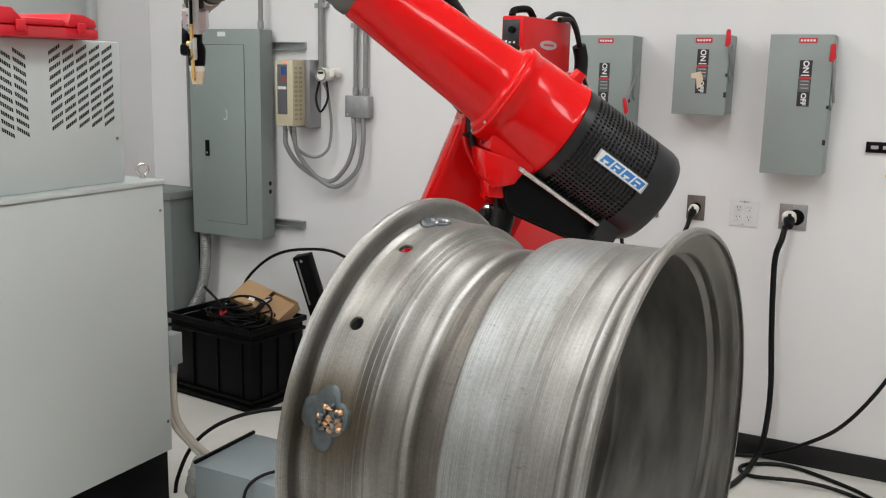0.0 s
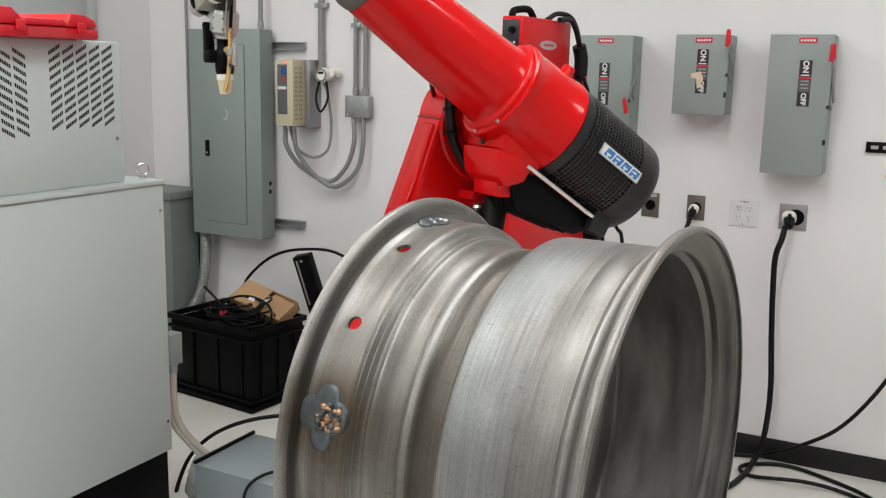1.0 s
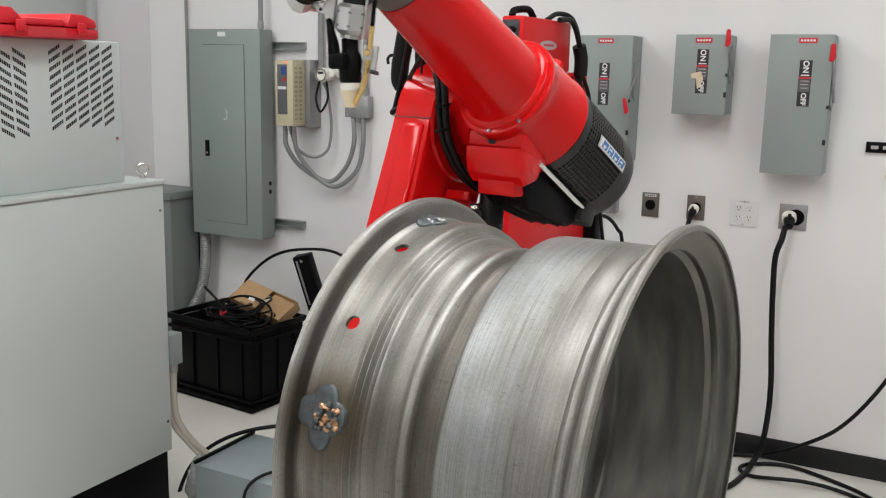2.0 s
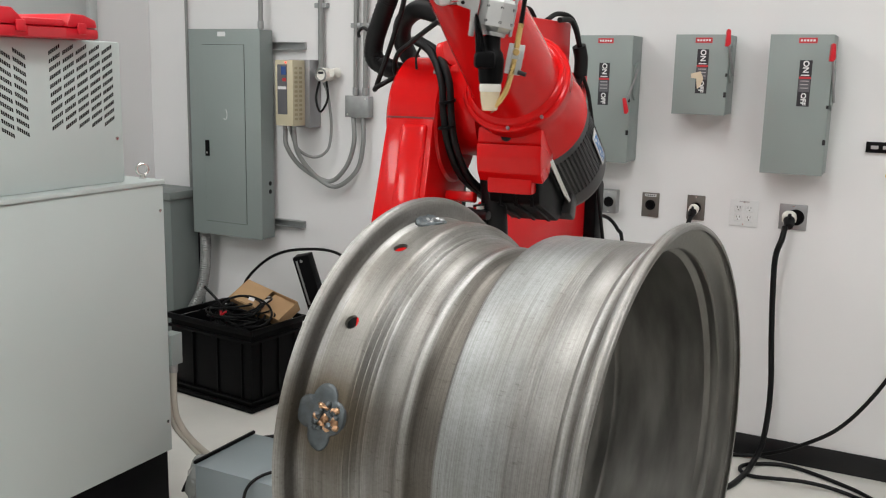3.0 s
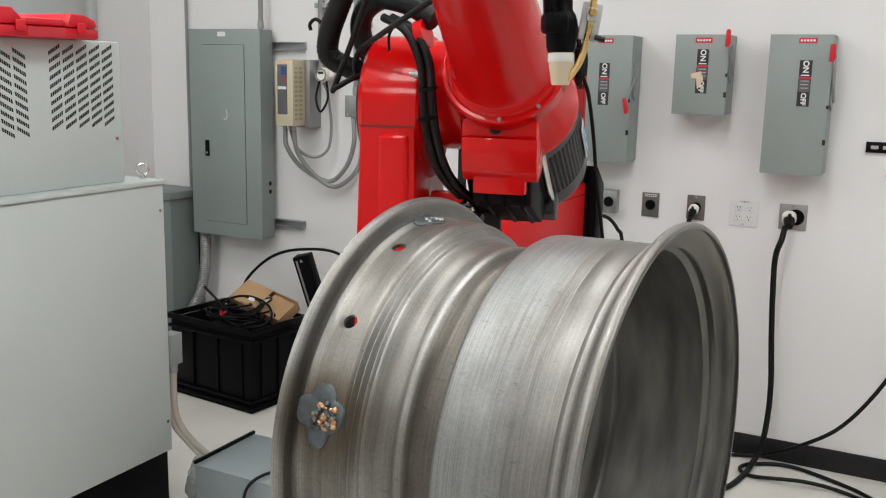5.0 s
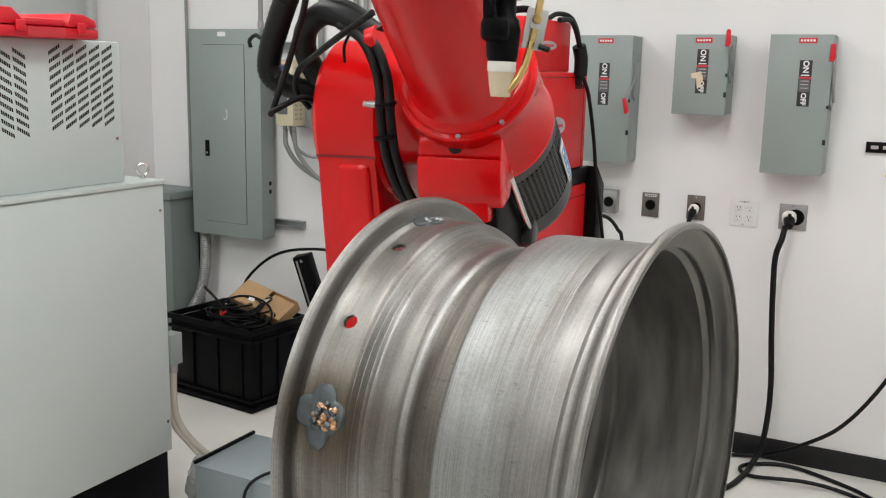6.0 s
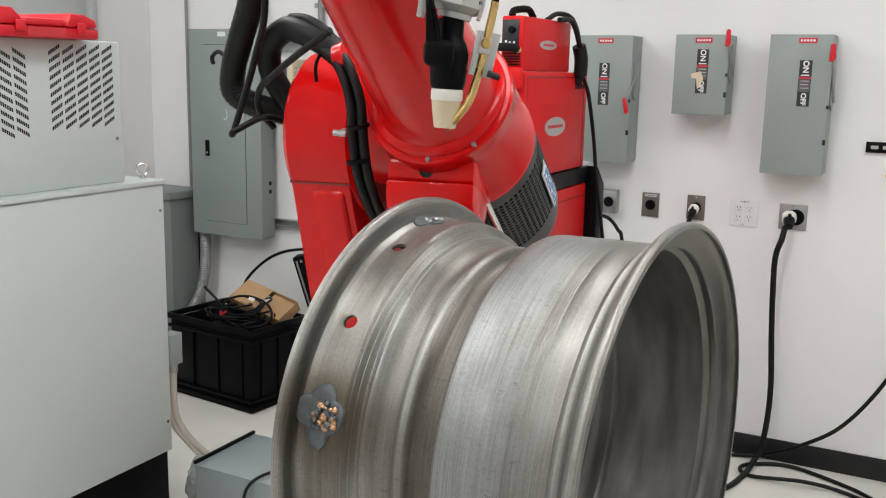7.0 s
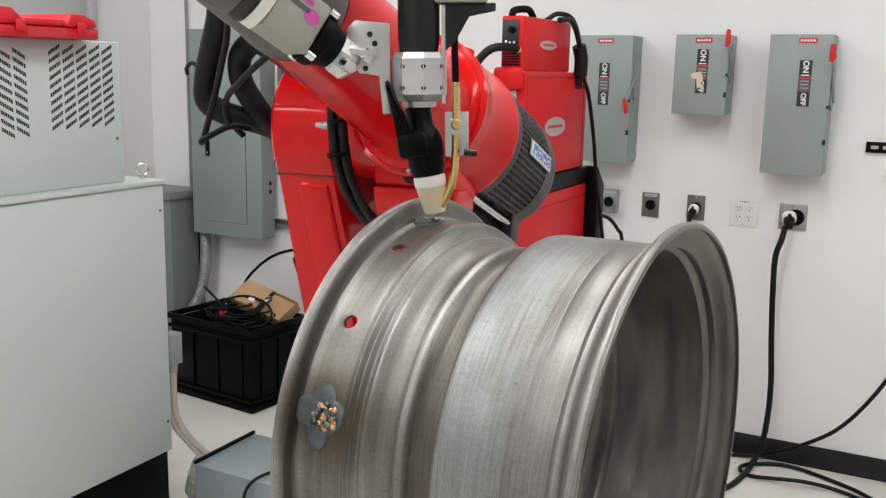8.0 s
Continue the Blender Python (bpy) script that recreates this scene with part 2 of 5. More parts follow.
def lettering(name, text, size, material, parent, m):
    """Raised letters, in the x-z plane after m, as a mesh."""
    cu = bpy.data.curves.new(name, "FONT")
    cu.body, cu.size, cu.extrude, cu.offset, cu.align_x, cu.align_y = text, size, 0.0006, size * 0.03, "CENTER", "CENTER"
    tmp = new(name + "_curve", cu)
    me = bpy.data.meshes.new_from_object(tmp.evaluated_get(bpy.context.evaluated_depsgraph_get()))
    bpy.data.objects.remove(tmp)
    bpy.data.curves.remove(cu)
    me.materials.clear()
    me.materials.append(material)
    ob = new(name, me)
    ob.parent = parent
    ob.matrix_local = m
    return ob


FACE = pose(0, 0, 0, 90)  # letters stand up and look towards -y


# ---- the room ----
solid("floor", box(B(), LEFT_X - 0.1, 4.0, -4.0, WALL_Y + 0.1, -0.1, 0.0), FLOOR, "smooth pale sealed concrete workshop floor", "floor", "structure")
solid("wall_north", box(B(), LEFT_X - 0.1, 4.1, WALL_Y, WALL_Y + 0.12, 0, CEIL), WHITE, "plain white painted workshop wall with scuffs", "wall", "structure")
solid("wall_west", box(B(), LEFT_X - 0.12, LEFT_X, -4.0, WALL_Y - 0.002, 0, CEIL), WHITE, "plain white painted side wall", "wall", "structure")
solid("wall_east", box(B(), 4.0, 4.12, -4.0, WALL_Y - 0.002, 0, CEIL), WHITE, "plain white painted side wall", "wall", "structure")
solid("wall_south", box(B(), LEFT_X - 0.12, 4.12, -4.12, -4.0, 0, CEIL), WHITE, "plain white painted wall behind the camera", "wall", "structure")
solid("ceiling", box(B(), LEFT_X - 0.12, 4.12, -4.12, WALL_Y + 0.12, CEIL, CEIL + 0.1), CEILM, "flat pale painted ceiling", "ceiling", "structure")
solid("baseboard", box(B(), LEFT_X, 4.0, WALL_Y - 0.008, WALL_Y, 0.0, 0.1, 0.002), BASEB, "black vinyl baseboard along the white wall", "baseboard", "structure")
solid("door_1", box(B(), LEFT_X, LEFT_X + 0.03, 2.6, 3.72, 0, 2.4, 0.004), DOORM, "dull grey steel door in the side wall", "door", "structure")
solid("trim_1", box(B(), LEFT_X, LEFT_X + 0.05, 3.722, 3.78, 0, 2.45, 0.004), DOORM, "dull grey steel door frame", "door frame", "structure")


def ceiling_light(x, y):
    e = thing("ceiling_light", "recessed white fluorescent ceiling light, switched on", "ceiling light", pose(x, y, CEIL), "ceiling lights")
    part("frame", box(B(), -0.32, 0.32, -0.62, 0.62, -0.05, -0.001, 0.004), WHITEPL, e)
    part("diffuser", box(B(), -0.28, 0.28, -0.58, 0.58, -0.062, -0.052, 0.002), TUBE, e, "glowing white diffuser")
    return e


for lx, ly in LAMPS:
    ceiling_light(lx, ly)


# ---- the wheel on its positioner ----
WHEEL_AT = (-0.4116, 1.0503, 1.2452)
WHEEL_TURN = Euler((0, radians(-0.67), radians(-4.743))).to_matrix().to_4x4()
WHEEL = Matrix.Translation(WHEEL_AT) @ WHEEL_TURN


def on_rim(a, deg, r):
    """A pose on the rim's skin: local z points outwards, x along the axle. deg: 0 towards the viewer, 90 up."""
    t = radians(deg)
    out = Vector((0, -math.cos(t), math.sin(t)))
    x = Vector((1, 0, 0))
    y = out.cross(x)
    m = Matrix((x, y, out)).transposed().to_4x4()
    return Matrix.Translation(Vector((a, 0, 0)) + out * r) @ m


# flange, gutter and seat; step down into the well; deep groove; broad barrel with tool marks; second flange
RIM = [(-0.178, 0.2845), (-0.1785, 0.288), (-0.1765, 0.2905), (-0.173, 0.2908), (-0.169, 0.2895), (-0.166, 0.2868), (-0.1642, 0.282), (-0.1645, 0.274), (-0.1640, 0.268), (-0.1625, 0.2652),
       (-0.161, 0.2648), (-0.158, 0.2634), (-0.155, 0.2625), (-0.1535, 0.2617), (-0.125, 0.2619), (-0.112, 0.2619), (-0.108, 0.2615), (-0.1055, 0.2602), (-0.1035, 0.2590), (-0.1025, 0.2590),
       (-0.1000, 0.2562), (-0.0980, 0.2535), (-0.0972, 0.2532), (-0.0945, 0.2497), (-0.0930, 0.2478), (-0.0918, 0.2474), (-0.0900, 0.2462), (-0.0885, 0.2447), (-0.0870, 0.2444), (-0.0845, 0.2434), (-0.0815, 0.2414),
       (-0.077, 0.2388), (-0.071, 0.2362), (-0.064, 0.2345), (-0.057, 0.2340), (-0.0520, 0.2344), (-0.0490, 0.2362), (-0.0470, 0.2368), (-0.0440, 0.2368), (-0.0425, 0.2362), (-0.0405, 0.2362), (-0.0375, 0.2345),
       (-0.0335, 0.2310), (-0.029, 0.2278), (-0.023, 0.2258), (-0.014, 0.2250), (-0.006, 0.2262), (-0.001, 0.2305), (0.0035, 0.2390), (0.0075, 0.2500), (0.0105, 0.2555), (0.0145, 0.2578), (0.020, 0.2586), (0.05, 0.259), (0.090, 0.2594)]
for i in range(6):
    RIM += [(0.0950 + i * 0.0029, 0.2594), (0.0957 + i * 0.0029, 0.25905), (0.0968 + i * 0.0029, 0.25905), (0.0975 + i * 0.0029, 0.2594)]
RIM += [(0.130, 0.2596), (0.138, 0.2586), (0.143, 0.259), (0.147, 0.2630), (0.150, 0.2648), (0.1535, 0.2648), (0.157, 0.2632), (0.1600, 0.2622), (0.1625, 0.2632), (0.1645, 0.2680), (0.1670, 0.2770), (0.1700, 0.2840),
        (0.1730, 0.2876), (0.1765, 0.2893), (0.1810, 0.2893), (0.1840, 0.2876), (0.1850, 0.2850)]


def rim_body():
    outer = list(RIM)
    inner = [(a, r - 0.0026) for a, r in outer[::-1] if not 0.092 < a < 0.114]
    inner[0], inner[-1] = (0.1845, 0.2820), (-0.1775, 0.2825)
    return lathe(B(), outer + inner, 288, "x", closed=True)


def drilled(ob, cuts):
    """The object with round holes drilled through its skin."""
    bm = B()
    for m, r, depth in cuts:
        bmesh.ops.create_cone(bm, cap_ends=True, segments=28, radius1=r, radius2=r, depth=depth, matrix=m)
    me = bpy.data.meshes.new("drill")
    bm.to_mesh(me)
    bm.free()
    drill = new("drill", me)
    drill.matrix_world = ob.matrix_world
    mod = ob.modifiers.new("drill", "BOOLEAN")
    mod.operation, mod.solver, mod.object = "DIFFERENCE", "EXACT", drill
    bpy.context.view_layer.update()
    done = bpy.data.meshes.new_from_object(ob.evaluated_get(bpy.context.evaluated_depsgraph_get()))
    ob.modifiers.clear()
    ob.data = done
    bpy.data.objects.remove(drill)
    for p in done.polygons:
        p.use_smooth = True
    done.set_sharp_from_angle(angle=radians(30))
    return ob


wheel = thing("wheel_rim", "bare turned-steel truck wheel rim with weld trials, held on a positioner", "wheel rim", WHEEL)


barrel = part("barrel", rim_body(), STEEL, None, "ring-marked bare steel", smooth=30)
drilled(barrel, [(on_rim(-0.1347, 41.1, 0.262), 0.0088, 0.04), (on_rim(-0.1374, 68.3, 0.262), 0.0088, 0.04)])
barrel.parent = wheel
# separate skin over the barrel's inside, darker than the outer steel
lining = [(a, r - 0.0036) for a, r in RIM if -0.157 < a < 0.1800 and not 0.092 < a < 0.114]
lining = lining + [(a, r - 0.0012) for a, r in lining[::-1]]
lining = part("inner_skin", lathe(B(), lining, 144, "x", closed=True), INNER_STEEL, None, "darker steel skin inside the barrel", smooth=30)
drilled(lining, [(on_rim(-0.1347, 41.1, 0.256), 0.0089, 0.04), (on_rim(-0.1374, 68.3, 0.256), 0.0089, 0.04)])
lining.parent = wheel


def weld_patch(a, deg, s=1.0, lumps=9, seed=1, metal=None):
    rnd = random.Random(seed)
    m = on_rim(a, deg, 0.262)
    bm = B()
    n = 72
    rings = []
    for k, h in ((1.0, -0.0015), (0.96, 0.0016), (0.86, 0.0030), (0.70, 0.0026), (0.52, 0.0014), (0.34, 0.0024), (0.16, 0.0016)):
        ring = []
        for i in range(n):
            t = 2 * math.pi * i / n
            r = s * k * (0.0262 + (0.0118 * abs(math.cos(2 * t + 0.1)) ** 0.75 + 0.0016 * math.sin(3 * t)) * min(1, k * 1.2))
            x, y = r * math.cos(t) * 0.82, r * math.sin(t) * 0.98
            z = h - (y * y) / (2 * 0.262) + 0.5 * max(0.0, -0.1535 - (a + x)) + 0.0007 * noise.noise(Vector((x * 160, y * 160, k + seed)))
            ring.append(bm.verts.new(m @ Vector((x, y, z))))
        rings.append(ring)
    for p, q in zip(rings, rings[1:]):
        for i in range(n):
            j = (i + 1) % n
            bm.faces.new((p[i], p[j], q[j], q[i]))
    bm.faces.new(rings[-1])
    patch = part("weld_patch", bm, WELDBLUE, wheel, "blue heat-tinted weld build-up")
    for i in range(lumps):
        x, y = (0.008 + rnd.uniform(-1, 1) * 0.0145) * s, rnd.uniform(-1, 1) * 0.0135 * s
        r = rnd.uniform(0.0016, 0.0048) * s
        mm = m @ Matrix.Translation((x, y, 0.003)) @ Matrix.Diagonal((r * 1.2, r, r * 0.9, 1))
        bm = B()
        bmesh.ops.create_icosphere(bm, subdivisions=2, radius=1.0, matrix=mm)
        for v in bm.verts:
            v.co += noise.noise_vector(v.co * 330) * 0.0018
        part("weld_bead", bm, metal or (WELDBLUE if rnd.random() < 0.35 else COPPER), patch)
    return patch


weld_patch(-0.1360, 16.9, 1.04, 32, 2)
weld_patch(-0.1530, 88.5, 0.72, 9, 5, STEELP)


def positioner():
    e = thing("welding_positioner", "dark steel welding positioner pedestal carrying the rim from beneath", "positioner", pose(-0.41, 1.05, 0))
    part("foot", box(B(), -0.3, 0.3, -0.3, 0.3, 0, 0.03, 0.004), BLACKM, e)
    part("column", box(B(), -0.09, 0.09, -0.09, 0.09, 0.031, 0.80, 0.008), BLACKM, e)
    part("cradle", box(B(), -0.17, 0.17, -0.14, 0.14, 0.801, 0.85, 0.006), BLACKM, e)
    for y in (-0.11, 0.11):
        r = part("roller", lathe(B(), [(-0.19, 0.0), (-0.19, 0.03), (0.19, 0.03), (0.19, 0.0)], 24, "x", m=pose(0, y, 0.955)), RUBBER, e)
        for x in (-0.165, 0.165):
            part("bearing_block", box(B(), x - 0.012, x + 0.012, y - 0.03, y + 0.03, 0.851, 0.985, 0.003), BLACKM, e)
    return e


positioner()

# ---- the robot ----
BASE = Vector((-0.9002, 2.2122, 0.0))
SHOULDER_R, SHOULDER_Z, REACH = 0.3425, 0.7696, 0.9550
# seconds, turn of the column, lean of the lower arm, rise of the forearm, in degrees
JOINTS = [(0.0, -143.4, -22.3, 29.7), (0.5, -131.9, -21.5, 29.2), (1.0, -122.5, -20.8, 28.6), (1.5, -112.3, -19.8, 27.3), (3.0, -83.6, -16.4, 25.7),
          (3.5, -78.2, -12.7, 25.0), (4.0, -75.6, -8.0, 24.3), (4.5, -75.6, -4.4, 24.4), (6.0, -78.7, 14.3, 26.7), (6.5, -79.9, 20.3, 27.1),
          (7.0, -80.1, 21.2, 27.7), (7.5, -82.4, 21.0, 20.8), (8.0, -83.7, 19.9, 14.9)]
# seconds, the torch's tip, its lean sideways in degrees
TORCH = [(0.0, (-1.796, 1.986, 1.648), 0.0), (0.5, (-1.730, 1.926, 1.638), 0.0), (1.0, (-1.565, 1.831, 1.630), -1.0), (1.5, (-1.288, 1.630, 1.622), -2.0),
         (3.0, (-0.735, 1.599, 1.628), 0.0), (3.5, (-0.632, 1.620, 1.646), -0.5), (4.0, (-0.565, 1.613, 1.664), -1.0), (4.5, (-0.506, 1.483, 1.682), -2.0),
         (6.0, (-0.545, 1.220, 1.665), 1.0), (6.5, (-0.555, 1.092, 1.633), 2.0), (7.0, (-0.549, 1.059, 1.628), 2.5), (7.5, (-0.555, 1.057, 1.570), -5.0),
         (8.0, (-0.555, 1.049, 1.520), -10.5)]
FORE = 0.74


def axes(o, x, y, z):
    m = Matrix((x, y, z)).transposed().to_4x4()
    return Matrix.Translation(o) @ m


def arm_frames(turn, lean, rise):
    """Poses, in the robot's own space, of the column, the lower arm (at the elbow), the forearm and the hose carrier."""
    th, al, ph = radians(turn), radians(lean), radians(rise)
    u, s, z = Vector((math.cos(th), math.sin(th), 0)), Vector((-math.sin(th), math.cos(th), 0)), Vector((0, 0, 1))
    k = u * math.sin(al) + z * math.cos(al)
    e = Vector((0, 0, SHOULDER_Z)) + u * SHOULDER_R + k * REACH
    d = u * math.cos(ph) + z * math.sin(ph)
    n = z * math.cos(ph) - u * math.sin(ph)
    lf = u * math.cos(al) - z * math.sin(al)
    return axes((0, 0, 0), u, s, z), axes(e, lf, s, k), axes(e, d, s, n), axes(e, u, s, z)


SIDE = Vector((0.886, 0.463, 0)).normalized()


def torch_frame(tip, lean, yaw):
    t = radians(lean)
    up = Vector((0, 0, 1)) * math.cos(t) + SIDE * math.sin(t)
    x = SIDE * math.cos(t) - Vector((0, 0, 1)) * math.sin(t)
    return axes(Vector(tip) - BASE, x, up.cross(x), up) @ pose(0, 0, 0, 0, 0, yaw)


robot = thing("welding_robot", "glossy red six-axis welding robot with a black torch", "robot", Matrix.Translation(BASE))
bm = box(B(), -0.32, 0.32, -0.32, 0.32, 0.0, 0.03, 0.006)
lathe(bm, [(0.03, 0.0), (0.03, 0.24), (0.3, 0.22), (0.32, 0.25), (0.36, 0.25), (0.36, 0.0)], 40, "z")
part("pedestal", bm, RED, robot)
column = lathe(B(), [(0.362, 0.0), (0.362, 0.24), (0.50, 0.23), (0.55, 0.2), (0.62, 0.12), (0.62, 0.0)], 40, "z")
box(column, 0.1, 0.47, -0.16, 0.14, 0.45, 0.88, 0.03)
column = part("column", column, RED, robot)
part("shoulder_motor", lathe(B(), [(0.142, 0.0), (0.142, 0.09), (0.33, 0.09), (0.34, 0.08), (0.34, 0.0)], 32, "y", m=pose(SHOULDER_R, 0, SHOULDER_Z)), BLACKM, column, "black motor housing")

# lower arm: local x forwards, y to the robot's left, z along the arm, origin at the elbow
DRUM_AT, DRUM = (-0.032, 0.0, -0.105), 0.156
drum_m = pose(*DRUM_AT)
bm = lathe(B(), [(-0.168, 0.0), (-0.168, DRUM - 0.006), (-0.174, DRUM), (-0.292, DRUM), (-0.304, DRUM - 0.012), (-0.304, 0.0)], 72, "y", m=drum_m)
lower_arm = part("lower_arm", bm, RED, robot)
side = [(0.100, -0.132), (-0.165, -0.150), (-0.145, -0.30), (-0.130, -0.75), (-0.12, -1.05), (0.10, -1.10), (0.106, -0.75), (0.116, -0.40), (0.1215, -0.140), (0.117, -0.133)]
bm = extrude(B(), side, -0.296, -0.175, 0.005)
for v in bm.verts:
    if v.co.y < -0.27:
        v.co.y -= 0.035 * max(0.0, -0.15 - v.co.z)
part("arm_shell", bm, RED, lower_arm)
part("arm_rib", extrude(B(), [(0.100, -0.146), (0.130, -0.156), (0.127, -0.40), (0.117, -0.75), (0.09, -0.9), (0.06, -0.3)], -0.254, -0.188, 0.009), RED, lower_arm)
part("shell_seam", box(B(), 0.060, 0.1224, -0.297, -0.174, -0.1400, -0.1365), SEAM, lower_arm, "dark joint between drum and arm")
part("arm_cap", lathe(B(), [(-0.3045, 0.0), (-0.3045, 0.12), (-0.318, 0.115), (-0.318, 0.0)], 40, "y", m=drum_m), BLACKM, lower_arm, "black end cap")
bm = B()
cyl(bm, (0.112, -0.172, -0.034), (0.132, -0.172, -0.029), 0.0065, n=12)
cyl(bm, (0.131, -0.185, -0.028), (0.131, -0.161, -0.030), 0.0055, n=12)
part("lug", bm, STEELP, lower_arm, "bright steel lug")
part("limit_switch", box(B(), -0.02, 0.03, -0.320, -0.3025, -0.30, -0.24, 0.004), BLACK, lower_arm, "small black switch")
part("link_plate", box(B(), -0.035, 0.0, -0.1705, -0.095, -0.312, -0.288, 0.005), RED, lower_arm)
bm = B()
cyl(bm, (-0.02, -0.085, -0.316), (-0.03, -0.070, -0.385), 0.015, 0.013, 18)
cyl(bm, (-0.02, -0.110, -0.335), (0.0, -0.050, -0.345), 0.011, 0.011, 16)
part("connector", bm, BLACKM, lower_arm, "black cable connectors")
part("connector_cable", hose(B(), [(-0.03, -0.070, -0.385), (-0.04, -0.05, -0.48), (-0.06, -0.02, -0.60), (-0.08, 0.0, -0.75)], 0.014, 8, 12), RUBBER, lower_arm)
part("cable_sheath", hose(B(), [(-0.02, -0.080, -0.15), (-0.045, -0.065, -0.25), (-0.06, -0.05, -0.36), (-0.08, -0.03, -0.52)], 0.032, 8, 16), RUBBER, lower_arm, "black cable sheath")
part("connector_ring", cyl(B(), (-0.021, -0.083, -0.322), (-0.022, -0.081, -0.330), 0.0175, n=18), CHROME, lower_arm)
part("elbow_joint", lathe(B(), [(-0.1675, 0.0), (-0.1675, 0.118), (-0.085, 0.118), (-0.085, 0.0)], 48, "y", m=pose(-0.02, 0, -0.075)), RED, lower_arm)

# forearm: local x along the tube, y to the robot's left, z upwards across it
TUBE_AXIS = pose(0, 0.009, -0.058, 0, -4.9, -1.6)
F = TUBE_AXIS
prof = [(-0.092, 0.0), (-0.092, 0.133), (-0.088, 0.1365), (-0.078, 0.1365), (-0.072, 0.133), (0.04, 0.128), (0.066, 0.1275), (0.070, 0.1305), (0.084, 0.1305), (0.088, 0.127), (0.0885, 0.120), (0.094, 0.1195),
        (0.099, 0.116), (0.103, 0.107), (0.115, 0.1035), (0.135, 0.102), (0.30, 0.0925), (0.505, 0.0795), (0.505, 0.0)]
forearm = part("forearm", lathe(B(), prof, 80, "x", m=F), RED, robot)
part("wrist_ring", lathe(B(), [(0.5055, 0.0), (0.5055, 0.078), (0.513, 0.081), (0.535, 0.081), (0.545, 0.078), (0.66, 0.074), (0.74, 0.066), (0.79, 0.045), (0.79, 0.0)], 40, "x", m=F), GREYTUBE, forearm, "grey cast wrist ring")
for t in (0.05, 0.72):
    y, z = 0.124 * math.sin(t), -0.124 * math.cos(t)
    part("ring_bolt", cyl(B(), F @ Vector((0.087, y, z)), F @ Vector((0.093, y, z)), 0.0042, n=10), STEELP, forearm)
part("lifting_boss", cyl(B(), F @ Vector((-0.045, 0.02, 0.12)), F @ Vector((-0.045, 0.024, 0.152)), 0.020, 0.015, 20), RED, forearm)
part("motor_core", lathe(B(), [(-0.093, 0.0), (-0.093, 0.121), (-0.33, 0.121), (-0.35, 0.11), (-0.35, 0.0)], 48, "x", m=F), DARK, forearm, "dark motor under the grille")


def grille():
    """A drum of rectangular holes: bars along and round, with solid bands at the ends."""
    bm = B()
    x_front, x_hole0, x_hole1, rows, cols = -0.0925, -0.120, -0.310, 17, 72
    R = 0.1345
    def at(x, r, i):
        t = 2 * math.pi * i / cols
        return F @ Vector((x, r * math.sin(t), r * math.cos(t)))
    lathe(bm, [(x_front, R - 0.008), (x_front, R), (x_hole0, R), (x_hole0, R - 0.008)], cols, "x", m=F)
    lathe(bm, [(x_hole1, R - 0.008), (x_hole1, R), (-0.362, R), (-0.380, R - 0.003), (-0.390, R - 0.010), (-0.396, R - 0.024), (-0.399, 0.06), (-0.399, 0.0)], cols, "x", m=F)
    step = (x_hole1 - x_hole0) / rows
    for k in range(1, rows):
        x = x_hole0 + k * step
        lathe(bm, [(x - 0.0024, R - 0.004), (x - 0.0024, R), (x + 0.0024, R), (x + 0.0024, R - 0.004)], cols, "x", m=F)
    for i in range(cols):
        a, b = i - 0.2, i + 0.2
        q = [at(x_hole0, R - 0.0005, a), at(x_hole0, R - 0.0005, b), at(x_hole1, R - 0.0005, b), at(x_hole1, R - 0.0005, a)]
        w = [at(x_hole0, R - 0.004, a), at(x_hole0, R - 0.004, b), at(x_hole1, R - 0.004, b), at(x_hole1, R - 0.004, a)]
        v = [bm.verts.new(p) for p in q + w]
        bm.faces.new(v[:4]), bm.faces.new((v[0], v[3], v[7], v[4])), bm.faces.new((v[1], v[2], v[6], v[5]))
    return bm


cover = tagged(part("motor_cover", grille(), BLACKM, forearm, "black perforated metal motor cover", smooth=30), kind="stuff")


def bent_patch(x0, x1, d0, d1, r, skew=0.0):
    """A thin plate bent round the motor cover, between two angles."""
    def at(x, deg, rr):
        t = radians(deg)
        return F @ Vector((x, rr * math.cos(t), rr * math.sin(t)))
    bm = B()
    n = 6
    lo, hi = [], []
    for i in range(n + 1):
        dg = d0 + (d1 - d0) * i / n
        sx = skew * i / n
        lo.append([bm.verts.new(at(x0 + sx, dg, rr)) for rr in (r - 0.0015, r)])
        hi.append([bm.verts.new(at(x1 + sx, dg, rr)) for rr in (r - 0.0015, r)])
    for i in range(n):
        bm.faces.new((lo[i][1], lo[i + 1][1], hi[i + 1][1], hi[i][1]))
        bm.faces.new((lo[i][0], lo[i + 1][0], lo[i + 1][1], lo[i][1]))
        bm.faces.new((hi[i][0], hi[i + 1][0], hi[i + 1][1], hi[i][1]))
    bm.faces.new((lo[0][0], lo[0][1], hi[0][1], hi[0][0])), bm.faces.new((lo[n][0], lo[n][1], hi[n][1], hi[n][0]))
    return bm


D0, D1 = -5.6, 7.6
plate = part("maker_plate", bent_patch(-0.320, -0.170, D0, D1, 0.1385), SILVERP, forearm, "silvery plate with a blue and white emblem")
part("white_field", bent_patch(-0.315, -0.175, D0 + 0.9, D1 - 0.9, 0.1391), LABELW, plate)
